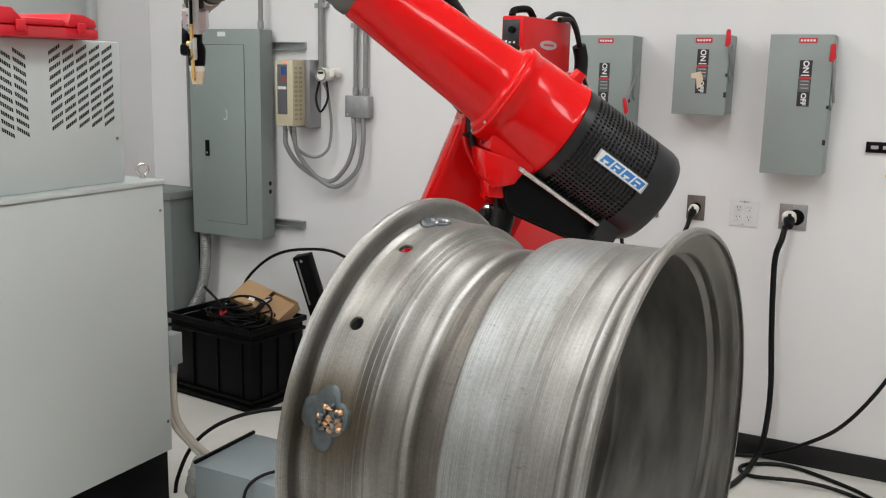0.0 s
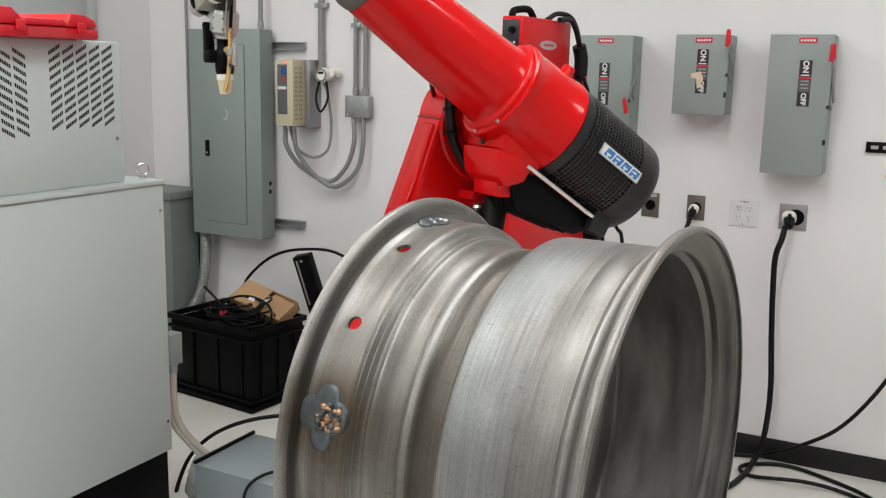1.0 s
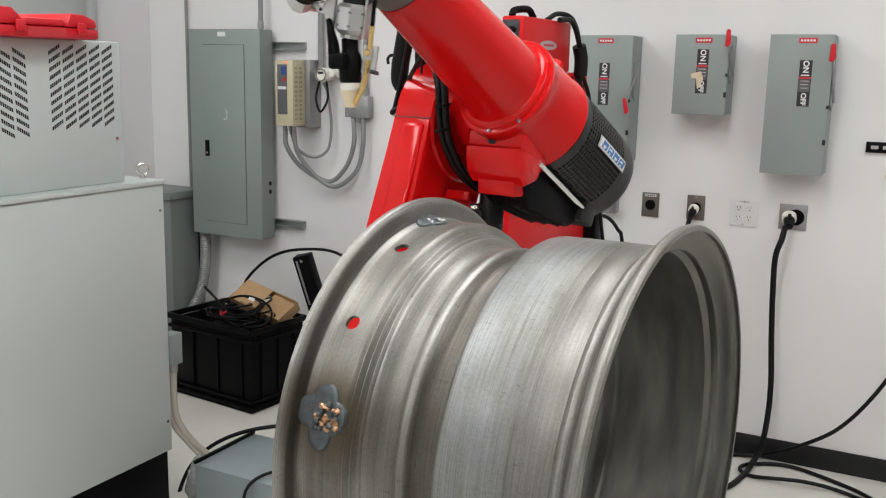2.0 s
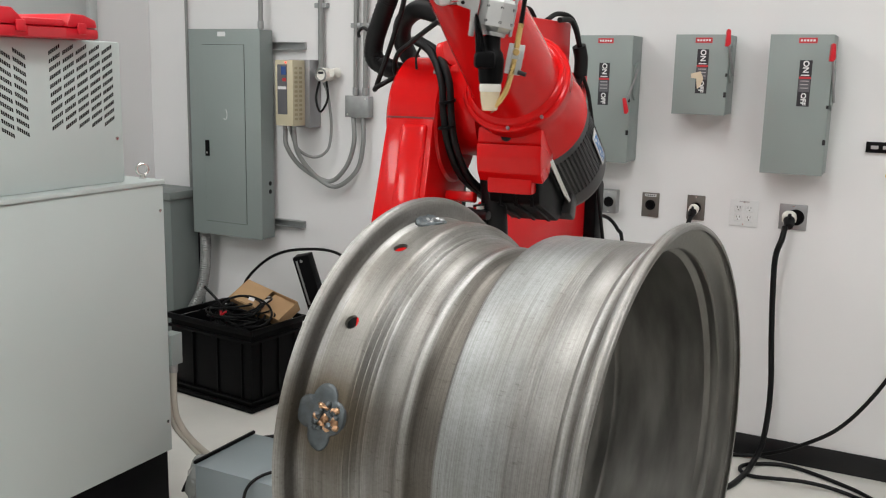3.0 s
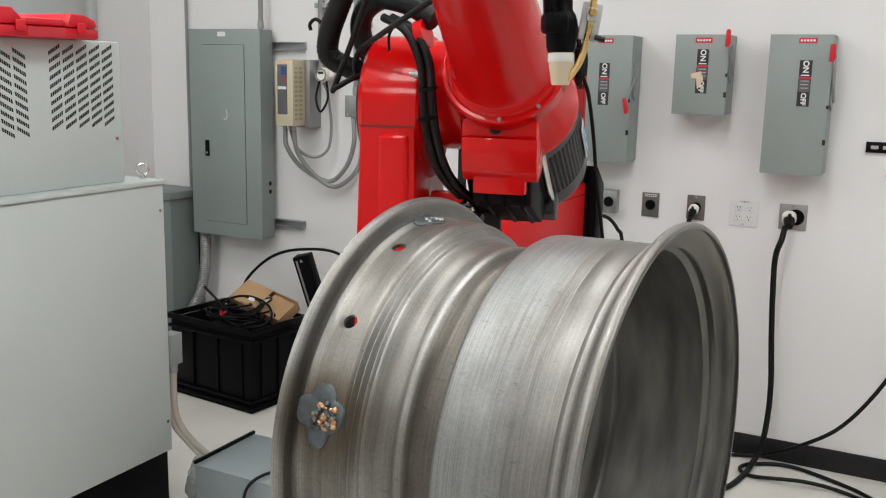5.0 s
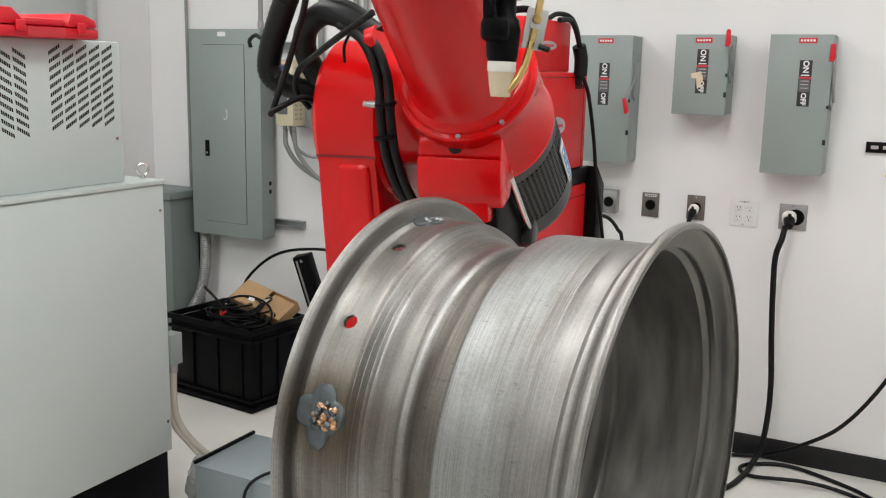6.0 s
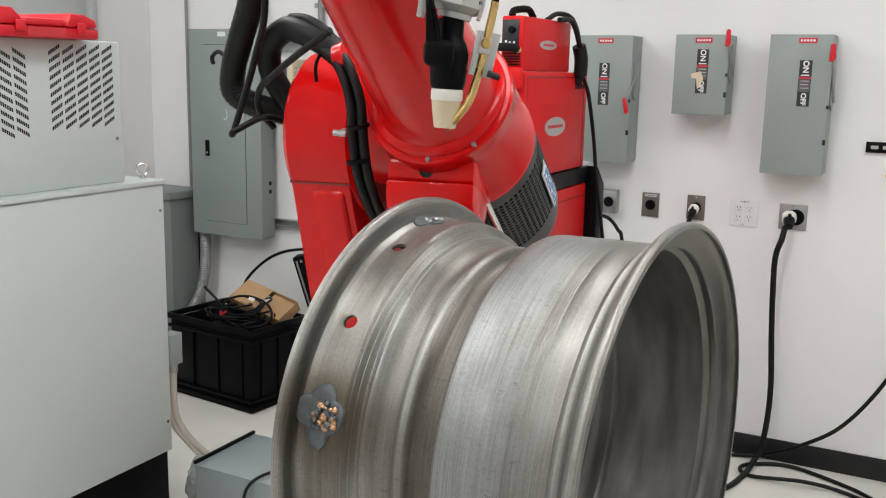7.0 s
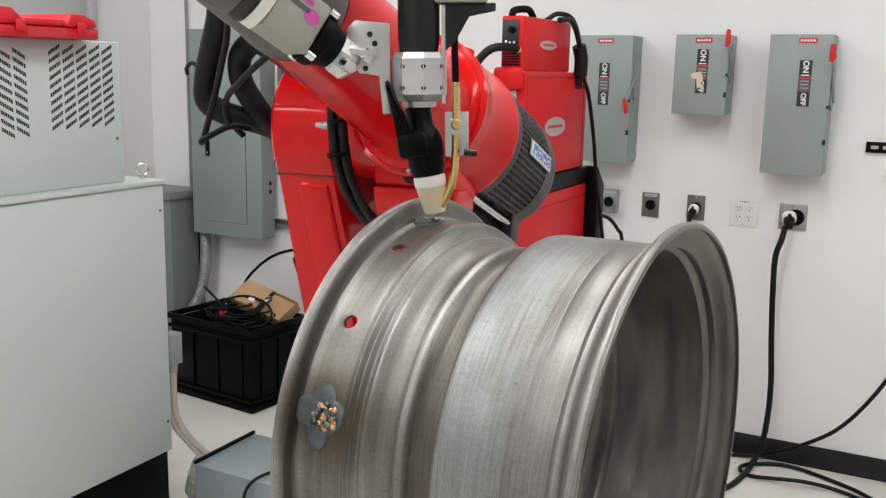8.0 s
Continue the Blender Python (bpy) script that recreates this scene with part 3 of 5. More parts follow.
for i in range(4):
    x = -0.3085 + i * 0.0325
    part("blue_block", bent_patch(x, x + 0.0275, D0 + 2.2, D1 - 2.2, 0.1396, -0.006), BLUE, plate)
    part("white_stroke", bent_patch(x + 0.006, x + 0.0205, D0 + (4.2 if i % 2 else 6.6), D0 + (6.2 if i % 2 else 8.6), 0.1401, -0.001), LABELW, plate)
    part("white_stroke", bent_patch(x + 0.012, x + 0.0185, D0 + 2.4, D0 + 4.4, 0.1401, -0.001), LABELW, plate)
# red bracket under the ring, black drive box behind it, bright rod along its edge
part("bracket_yoke", extrude(B(), [(0.066, -0.160), (0.054, -0.194), (-0.07, -0.205), (-0.07, -0.15), (0.04, -0.15)], -0.072, 0.084, 0.004), RED, forearm)
part("bracket_head", extrude(B(), [(0.066, -0.200), (0.052, -0.228), (0.028, -0.258), (-0.002, -0.270), (-0.045, -0.235), (-0.05, -0.190), (0.0, -0.185)], -0.070, 0.088, 0.005), RED, forearm)
part("bracket_lip", extrude(B(), [(0.012, -0.262), (-0.010, -0.296), (-0.045, -0.280), (-0.04, -0.24), (0.0, -0.255)], -0.048, 0.062, 0.004), RED, forearm)
part("notch", cyl(B(), (0.0572, -0.001, -0.1757), (0.0612, -0.001, -0.1771), 0.0135, n=24), DARK, forearm, "dark round notch")
part("drive_box", extrude(B(), [(-0.03, -0.170), (-0.03, -0.262), (-0.07, -0.300), (-0.27, -0.278), (-0.31, -0.245), (-0.30, -0.17)], -0.060, 0.070, 0.008), BLACK, forearm, "black ribbed drive cover")
for y in (-0.03, 0.01, 0.05):
    part("rib", extrude(B(), [(-0.05, -0.285), (-0.07, -0.306), (-0.25, -0.286), (-0.25, -0.275)], y - 0.004, y + 0.004, 0.001), BLACK, forearm)
part("tie_rod", cyl(B(), (-0.0316, 0.085, -0.1944), (-0.2998, 0.0834, -0.2158), 0.0078, n=16), CHROME, forearm, "bright steel rod")
part("rod_foot", box(B(), -0.345, -0.285, 0.02, 0.095, -0.250, -0.190, 0.006), BLACKM, forearm)
part("hose_guide", lathe(B(), [(-0.010, 0.0), (-0.010, 0.030), (0.010, 0.030), (0.010, 0.0)], 24, "x", m=pose(0.13, -0.160, -0.005, 0, -10, 75)), RED, forearm, "red hose guide")

# hoses: carried at the elbow, turning with the column
bm = hose(B(), [(-0.06, -0.30, -0.075), (-0.03, -0.36, -0.05), (0.0, -0.41, -0.035), (0.02, -0.445, -0.01), (0.03, -0.44, 0.035), (0.05, -0.41, 0.095), (0.08, -0.37, 0.165), (0.16, -0.31, 0.28), (0.28, -0.24, 0.40), (0.42, -0.15, 0.46), (0.56, -0.06, 0.44)], 0.0235, 12, 20, 0.0012, 0.009)
hose_loop = part("hose_loop", bm, RUBBER, robot, "thick black corrugated hose loop")
part("sleeve", hose(B(), [(-0.05, -0.30, -0.09), (-0.02, -0.345, -0.03), (0.0, -0.375, 0.03), (0.02, -0.365, 0.08), (0.045, -0.320, 0.108), (0.075, -0.275, 0.104), (0.10, -0.225, 0.088), (0.112, -0.180, 0.062)], 0.0235, 10, 18), RUBBER, hose_loop, "black fabric sleeve")
part("sleeve_cable", hose(B(), [(0.05, -0.305, 0.128), (0.08, -0.262, 0.124), (0.105, -0.215, 0.105), (0.115, -0.185, 0.078)], 0.010, 10, 10), RUBBER, hose_loop)
part("thin_cable", hose(B(), [(0.30, -0.25, 0.36), (0.16, -0.30, 0.16), (0.12, -0.345, 0.05), (0.09, -0.405, -0.075), (0.10, -0.40, -0.08), (0.07, -0.36, -0.055), (0.03, -0.34, -0.06)], 0.0062, 10, 10), RUBBER, hose_loop)
part("thin_cable", hose(B(), [(0.03, -0.355, -0.075), (0.06, -0.37, -0.04), (0.10, -0.345, 0.0), (0.15, -0.285, 0.03), (0.19, -0.225, 0.06), (0.22, -0.15, 0.10)], 0.0062, 10, 10), RUBBER, hose_loop)
part("hook", hose(B(), [(0.03, -0.455, 0.055), (0.03, -0.472, 0.066), (0.03, -0.486, 0.056), (0.03, -0.484, 0.042)], 0.0042, 8, 8), RUBBER, hose_loop)
def drop(dy):
    return hose(B(), [(0.10, -0.245 + dy, 0.085), (0.135, -0.185 + dy, 0.055), (0.150, -0.150 + dy, -0.01), (0.150, -0.142 + dy, -0.09), (0.135, -0.135 + dy, -0.16), (0.08, -0.12 + dy, -0.24), (-0.03, -0.09 + dy, -0.31)], 0.009, 10, 10)


drop_cable = part("drop_cable", drop(0.0), RUBBER, robot, "pair of black cables hanging past the elbow")
part("second_cable", drop(0.019), RUBBER, drop_cable)
for z in (-0.055, -0.115):
    part("cable_tie", cyl(B(), (0.151, -0.134, z), (0.150, -0.133, z - 0.006), 0.0205, n=16), BLACK, drop_cable)
part("tie_tail", hose(B(), [(0.12, -0.215, 0.07), (0.125, -0.225, 0.045), (0.13, -0.222, 0.015)], 0.003, 6, 6), BLACK, drop_cable)

# ---- torch: local z up along it, x to its wire-guide side, origin at the tip ----
torch = part("torch", lathe(B(), [(0.049, 0.0), (0.049, 0.0200), (0.056, 0.0225), (0.092, 0.0245), (0.104, 0.0215), (0.112, 0.0165), (0.135, 0.0165), (0.142, 0.0), ], 32, "z"), BLACK, robot, "black welding torch with a brass wire guide")
part("nozzle", lathe(B(), [(0.004, 0.007), (0.0, 0.0135), (0.004, 0.0145), (0.026, 0.018), (0.036, 0.019), (0.036, 0.0)], 32, "z"), CERAMIC, torch, "cream ceramic gas cup")
part("collar", lathe(B(), [(0.0345, 0.0), (0.0345, 0.0192), (0.036, 0.0202), (0.047, 0.0202), (0.049, 0.0190), (0.049, 0.0)], 32, "z"), WHITEPL, torch, "white collar")
part("back_cap", extrude(B(), [(-0.026, 0.078), (-0.030, 0.105), (-0.034, 0.172), (-0.029, 0.176), (-0.016, 0.13), (-0.008, 0.09)], -0.040, -0.018, 0.005), BLACK, torch)
part("cap_shield", box(B(), -0.032, 0.006, -0.044, 0.006, 0.076, 0.108, 0.008), BLACK, torch)
part("clamp_ring", lathe(B(), [(0.136, 0.0), (0.136, 0.021), (0.143, 0.022), (0.143, 0.0)], 32, "z"), ALU, torch)
clamp = part("clamp", lathe(B(), [(0.1435, 0.0), (0.1435, 0.026), (0.152, 0.035), (0.196, 0.035), (0.203, 0.030), (0.203, 0.0)], 8, "z", m=pose(0, 0, 0, 0, 0, 10)), ALU, torch, "silvery faceted clamp", smooth=20)
for k in range(3):
    for z in (0.160, 0.186):
        t = radians(-90 + 45 * (k - 1) + 10 + 22.5 - 22.5)
        c = Vector((math.cos(t) * 0.0335, math.sin(t) * 0.0335, z))
        n = Vector((math.cos(t), math.sin(t), 0))
        part("set_screw", cyl(B(), c - n * 0.002, c + n * 0.0012, 0.003, n=10), BLACKM, clamp)
part("torch_body", lathe(B(), [(0.2035, 0.0), (0.2035, 0.024), (0.22, 0.026), (0.36, 0.026), (0.38, 0.020), (0.38, 0.0)], 32, "z"), BLACKM, torch)
part("wire_guide", hose(B(), [(0.012, -0.006, 0.004), (0.024, -0.008, 0.022), (0.033, -0.008, 0.048), (0.036, -0.008, 0.10), (0.036, -0.008, 0.165)], 0.0052, 10, 12), BRASS, torch, "bent brass tube")
part("filler_wire", hose(B(), [(0.002, -0.004, -0.004), (0.007, -0.006, -0.001), (0.013, -0.006, 0.006)], 0.0011, 6, 8), COPPER, torch)
part("guide_sleeve", hose(B(), [(0.036, -0.008, 0.165), (0.034, -0.006, 0.26), (0.040, 0.0, 0.40)], 0.0045, 8, 10), BLACK, torch)
gp = part("guide_plate", box(B(), 0.022, 0.052, -0.005, 0.004, 0.072, 0.128, 0.0015), ALU, torch, "silvery adjusting plate")
part("guide_block", box(B(), 0.028, 0.044, -0.0155, -0.0055, 0.10, 0.120, 0.002), ALU, gp)
part("thumb_nut", lathe(B(), [(-0.022, 0.0), (-0.022, 0.005), (-0.019, 0.0068), (-0.015, 0.0068), (-0.0155, 0.0)], 16, "y", m=pose(0.036, 0, 0.113)), BRASS, gp)
part("guide_screw", cyl(B(), (0.046, -0.012, 0.078), (0.062, -0.012, 0.076), 0.0042, n=12), BLACKM, gp)
part("guide_strap", box(B(), 0.028, 0.033, -0.014, 0.012, 0.14, 0.26, 0.001), ALU, torch, "silvery strap")
part("wire_feeder_arm", box(B(), 0.02, 0.085, -0.02, 0.03, 0.262, 0.285, 0.003), BEIGEMET, torch)
part("feeder_plate", extrude(B(), [(0.028, 0.20), (0.028, 0.262), (0.095, 0.262), (0.095, 0.252), (0.062, 0.247), (0.045, 0.215)], -0.012, -0.008, 0.001), BLACKM, torch)
mount = part("mount_plate", extrude(B(), [(-0.036, 0.128), (-0.036, 0.238), (-0.078, 0.242), (-0.088, 0.232), (-0.086, 0.196), (-0.074, 0.178), (-0.048, 0.176), (-0.046, 0.128)], -0.014, -0.002, 0.0015), ALU, torch, "silvery drilled mounting plate")
for x, z in ((-0.060, 0.225), (-0.054, 0.214), (-0.066, 0.184)):
    part("drilled_hole", cyl(B(), (x, -0.0146, z), (x, -0.012, z), 0.0036, n=14), DARK, mount)
for x, z in ((-0.062, 0.196), (-0.056, 0.204)):
    part("cap_screw", cyl(B(), (x, -0.022, z), (x, -0.0142, z), 0.0058, n=16), CHROME, mount)
part("pivot_bolt", cyl(B(), (-0.092, -0.022, 0.206), (-0.062, -0.022, 0.202), 0.0065, n=6), CHROME, mount)

# the neck is bent: what is clamped above it leans away from the cup
NECK = pose(0, 0, 0.12, 0, 9, 0) @ pose(0, 0, -0.12)
for p in torch.children:
    kind = p.name.split(".")[0]
    if kind in ("clamp_ring", "clamp", "torch_body", "guide_strap", "wire_feeder_arm", "feeder_plate", "mount_plate"):
        p.matrix_local = NECK
    elif kind in ("wire_guide", "guide_sleeve", "guide_plate"):
        p.matrix_local = pose(0.010, 0, 0) @ NECK

# ---- hand between forearm and torch: local x runs towards the torch, origin at the flange ----
hand = part("hand", lathe(B(), [(-0.36, 0.0), (-0.36, 0.055), (-0.30, 0.058), (-0.155, 0.052), (-0.135, 0.048), (-0.135, 0.0)], 40, "x"), GREYTUBE, robot, "grey cast robot hand")
part("seal_ring", lathe(B(), [(-0.134, 0.0), (-0.134, 0.047), (-0.122, 0.049), (-0.118, 0.045), (-0.118, 0.0)], 40, "x"), BLACKM, hand)
part("white_ring", lathe(B(), [(-0.117, 0.0), (-0.117, 0.046), (-0.103, 0.046), (-0.103, 0.0)], 40, "x"), WHITEPL, hand, "white ring")
guard = part("collision_guard", box(B(), -0.102, -0.038, -0.039, 0.039, -0.039, 0.039, 0.006), BEIGEMET, hand, "sand-coloured collision sensor block")
part("emblem_disc", cyl(B(), (-0.056, -0.0395, 0.010), (-0.056, -0.0402, 0.010), 0.010, n=24), PINK, guard, "magenta emblem dot")
for i in range(2):
    part("emblem_bar", box(B(), -0.090, -0.062, -0.0402, -0.0394, 0.022 - 0.011 * i, 0.029 - 0.011 * i), LABELG if i else PINK, guard)
part("guard_cover", lathe(B(), [(-0.037, 0.0), (-0.037, 0.044), (-0.024, 0.044), (-0.014, 0.034), (-0.002, 0.030), (-0.002, 0.0)], 36, "x"), BLACK, hand, "black rubber bellows cover")
for y in (-0.034, 0.034):
    for z in (-0.034, 0.034):
        part("guard_bolt", cyl(B(), (-0.039, y, z), (-0.028, y, z), 0.006, n=14), CHROME, guard)
flange = part("flange_block", lathe(B(), [(-0.0015, 0.0), (-0.0015, 0.027), (0.004, 0.030), (0.022, 0.030), (0.027, 0.026), (0.027, 0.0)], 8, "x"), ALU, hand, "silvery bevelled flange block", smooth=20)
part("flange_nut", cyl(B(), (0.014, -0.026, -0.012), (0.014, -0.046, -0.016), 0.011, 0.008, 16), CHROME, flange)

for p in [hand, *hand.children, *guard.children, *flange.children]:
    p.data.transform(Matrix.Diagonal((1, 0.85, 0.85, 1)))

# joint between the forearm's end and the hand: local x runs towards the hand
wrist_link = part("wrist_link", lathe(B(), [(-0.03, 0.0), (-0.03, 0.028), (0.13, 0.028), (0.15, 0.022), (0.185, 0.020), (0.185, 0.0)], 32, "x"), GREYTUBE, robot, "grey cast wrist joint")


# ---- wall equipment ----
def safety_switch(x0, x1, z0, z1, label_x, label_z, handle_at, torn=False):
    """Enclosed isolator. handle_at: heights of the pivot and the grip, place of the grip."""
    cx = (x0 + x1) / 2
    up = handle_at[1] > handle_at[0]
    e = thing("safety_switch", "grey steel safety switch, red handle " + ("up" if up else "down") + (", torn label" if torn else ""), "switch box", pose(cx, WALL_Y, z0), "safety switches on the wall")
    w, h = (x1 - x0) / 2, z1 - z0
    part("body", box(B(), -w, w, -0.145, -0.001, 0.0, h, 0.003), GREYBOX, e)
    door = part("door", box(B(), -w - 0.001, w + 0.001, -0.152, -0.1455, -0.003, h + 0.001, 0.0025), GREYBOX, e)
    part("latch", box(B(), w - 0.010, w + 0.002, -0.157, -0.1525, h * 0.22, h * 0.22 + 0.022, 0.002), BLACKM, door)
    part("latch", box(B(), w - 0.008, w + 0.002, -0.156, -0.1525, h * 0.48, h * 0.48 + 0.014, 0.002), BLACKM, door)
    lx, lz = label_x - cx, label_z - z0
    tag = part("warning_label", box(B(), lx - 0.035, lx + 0.035, -0.1535, -0.1525, h - 0.034, h - 0.012), LABELR, door, "small red label")
    for i in range(5):
        part("print_bar", box(B(), lx - 0.028 + i * 0.0118, lx - 0.020 + i * 0.0118, -0.1542, -0.1536, h - 0.027, h - 0.019), LABELW, tag)
    plate = part("position_label", box(B(), lx - 0.024, lx + 0.024, -0.1535, -0.1525, lz - 0.092, lz + 0.092), LABELK, door, "black position label")
    part("red_stripe", box(B(), lx - 0.023, lx + 0.023, -0.1542, -0.1536, lz + 0.018, lz + 0.027), LABELR, plate)
    part("grey_field", box(B(), lx - 0.021, lx + 0.021, -0.1540, -0.1536, lz - 0.034, lz + 0.016), LABELG, plate)
    for i in range(3):
        part("print_bar", box(B(), lx - 0.016, lx + 0.016, -0.1546, -0.1541, lz + 0.008 - i * 0.014, lz + 0.011 - i * 0.014), SILVERP, plate)
    part("print_bar", box(B(), lx - 0.016, lx + 0.016, -0.1542, -0.1536, lz + 0.030, lz + 0.035), LABELW, plate)
    lettering("lettering", "ON", 0.031, LABELW, plate, Matrix.Translation((lx, -0.1545, lz + 0.066)) @ FACE @ pose(0, 0, 0, 0, 0, -90))
    lettering("lettering", "OFF", 0.028, LABELW, plate, Matrix.Translation((lx, -0.1545, lz - 0.063)) @ FACE @ pose(0, 0, 0, 0, 0, -90))
    if torn:
        part("torn_paper", extrude(B(), [(lx - 0.045, lz - 0.01), (lx - 0.005, lz + 0.0), (lx + 0.008, lz - 0.03), (lx - 0.002, lz - 0.06), (lx - 0.016, lz - 0.075), (lx - 0.022, lz - 0.03), (lx - 0.043, lz - 0.028)], -0.1556, -0.1550), TAN, door, "torn tan paper remnant")
    pz, gz, gx, gy = handle_at[0] - z0, handle_at[1] - z0, handle_at[2] - cx, handle_at[3]
    part("handle_plate", extrude(B(), [(-0.130, pz - 0.055), (-0.100, pz - 0.085), (-0.060, pz - 0.05), (-0.045, pz + 0.02), (-0.07, pz + 0.085), (-0.120, pz + 0.07)], 0, 0.007, 0.002, m=Matrix.Translation((w + 0.0085, 0, 0)) @ pose(0, 0, 0, 0, 0, 90)), GREYBOX, e)
    lever = part("lever", cyl(B(), (w + 0.014, -0.10, pz - (0.05 if up else -0.05)), (gx, gy, gz), 0.005, n=12), STEELP, e)
    g = part("grip", extrude(B(), [(-0.012, -0.04), (-0.009, 0.036), (-0.002, 0.042), (0.009, 0.036), (0.012, -0.03), (0.002, -0.042)], -0.016, 0.016, 0.003), REDPL, lever, "red plastic grip")
    g.matrix_local = pose(gx, gy, gz, 0, 0 if up else -12, 20) @ Matrix.Diagonal((0.85, 0.85, 0.85, 1))
    return e


safety_switch(-1.4308, -1.190, 1.3115, 1.866, -1.312, 1.655, (1.67, 1.565, -1.190, -0.215))
safety_switch(-1.0025, -0.779, 1.539, 1.870, -0.884, 1.718, (1.755, 1.855, -0.775, -0.210), True)
safety_switch(-0.617, -0.374, 1.310, 1.871, -0.472, 1.678, (1.655, 1.800, -0.371, -0.210))


def breaker_panel():
    e = thing("breaker_panel", "tall grey electrical breaker panel with a closed door on the wall", "electrical panel", pose(-3.482, WALL_Y, 0.751))
    part("body", box(B(), -0.247, 0.247, -0.145, -0.036, 0, 1.142, 0.004), GREYBOX, e)
    trim = part("trim", box(B(), -0.250, 0.250, -0.152, -0.1455, -0.003, 1.145, 0.002), GREYBOX, e)
    door = part("door", box(B(), -0.148, 0.142, -0.1560, -0.1533, 0.075, 1.06, 0.0012), GREYBOX, e)
    part("door_gap", box(B(), -0.1500, 0.1440, -0.1531, -0.1521, 0.073, 1.062), DARK, e, "dark gap round the door")
    lock = part("lock", box(B(), -0.142, -0.112, -0.160, -0.156, 0.445, 0.535, 0.003), BLACK, door, "black lock plate")
    part("key_slot", cyl(B(), (-0.127, -0.1605, 0.465), (-0.127, -0.163, 0.465), 0.006, n=16), CHROME, lock)
    part("scuff", hose(B(), [(0.005, -0.156, 0.71), (0.016, -0.156, 0.70), (0.018, -0.156, 0.67), (0.008, -0.156, 0.655), (-0.006, -0.156, 0.66)], 0.002, 6, 6), LABELW, door, "white paint scuff")
    part("name_tag", box(B(), -0.04, 0.015, -0.1535, -0.1525, 1.105, 1.13), LABELW, trim, "blank white tag")
    for z in (0.262, 0.308):
        part("knockout", cyl(B(), (0.2475, -0.075, z), (0.2485, -0.075, z), 0.013, n=20), DARK, e, "open round knockout")
    for z in (0.06, 0.14, 1.0):
        part("side_bolt", cyl(B(), (-0.262, -0.06, z), (-0.248, -0.06, z), 0.012, n=12), CHROME, e)
    return e


breaker_panel()


def strut(x0, x1, z):
    e = thing("strut_channel", "short galvanised strut channel behind the breaker panel", "strut channel", pose((x0 + x1) / 2, WALL_Y, z), "strut channels on the wall")
    w = (x1 - x0) / 2
    bm = box(B(), -w, w, -0.010, -0.0005, -0.02, 0.02)
    box(bm, -w, w, -0.035, -0.010, 0.016, 0.02)
    box(bm, -w, w, -0.035, -0.010, -0.02, -0.016)
    part("channel", bm, GALV, e)
    return e


strut(-3.72, -3.035, 1.812)
strut(-3.72, -3.045, 0.834)


def conduit(x, z0, z1, r=0.014, y=WALL_Y - 0.022):
    e = thing("conduit", "straight grey metal electrical conduit clipped to the wall", "conduit", pose(x, y, z0), "wall conduits")
    part("pipe", cyl(B(), (0, 0, 0), (0, 0, z1 - z0), r, n=16), CONDUIT, e)
    part("coupling", cyl(B(), (0, 0, 0.005), (0, 0, 0.045), r * 1.35, n=16), GALV, e)
    if z1 - z0 > 0.5:
        part("clip", box(B(), -r * 2.2, r * 2.2, -r * 0.6, r * 1.5, 0.35, 0.375, 0.002), GALV, e)
    return e


conduit(-2.924, 1.66, CEIL, 0.017)
conduit(-2.705, 1.556, CEIL, 0.013)
conduit(-2.645, 1.556, CEIL, 0.013)
conduit(-3.28, 1.896, CEIL, 0.013, y=WALL_Y - 0.08)
conduit(-3.862, 0.6, CEIL, 0.009)


def junction_box():
    e = thing("junction_box", "square galvanised junction box on the wall", "junction box", pose(-2.676, WALL_Y, 1.449))
    part("body", box(B(), -0.068, 0.068, -0.055, -0.001, 0, 0.107, 0.003), GALV, e)
    part("cover", box(B(), -0.072, 0.072, -0.060, -0.0555, -0.003, 0.110, 0.002), GALV, e)
    for x, z in ((-0.055, 0.012), (0.055, 0.095)):
        part("screw", cyl(B(), (x, -0.0605, z), (x, -0.0625, z), 0.005, n=10), CHROME, e)
    return e


junction_box()


def motor_drive():
    e = thing("motor_drive", "beige variable-speed drive with a small blue display", "motor drive", pose(-3.0275, WALL_Y, 1.394))
    part("back_box", box(B(), -0.05, 0.085, -0.105, -0.001, -0.012, 0.345, 0.003), STEELP, e, "bare grey metal back box")
    body = part("body", box(B(), -0.0575, 0.0575, -0.215, -0.106, 0, 0.341, 0.005), BEIGE, e)
    part("face_panel", box(B(), -0.040, 0.022, -0.218, -0.2155, 0.06, 0.318, 0.002), LABELG, body, "grey plastic face panel")
    part("display", box(B(), -0.014, 0.018, -0.221, -0.2185, 0.265, 0.308, 0.001), LCD, body, "blue display")
    part("label_strip", box(B(), -0.036, 0.018, -0.2195, -0.2185, 0.19, 0.205), LABELW, body)
    part("keypad", box(B(), -0.006, 0.018, -0.221, -0.2185, 0.232, 0.248, 0.001), LABELR, body, "red keypad")
    part("pilot_lamp", cyl(B(), (0.015, -0.2165, 0.328), (0.015, -0.220, 0.328), 0.004, n=12), REDLED, body, "lit red lamp")
    for i in range(12):
        part("vent_slot", box(B(), 0.0578, 0.0588, -0.200, -0.175, 0.03 + i * 0.024, 0.043 + i * 0.024), BEIGED, body)
        part("vent_slot", box(B(), 0.0578, 0.0588, -0.160, -0.135, 0.03 + i * 0.024, 0.043 + i * 0.024), BEIGED, body)
    for x in (-0.03, 0.005, 0.03):
        part("gland", cyl(B(), (x, -0.17, -0.022), (x, -0.17, -0.0005), 0.012, n=14), GALV, e)
    return e


motor_drive()


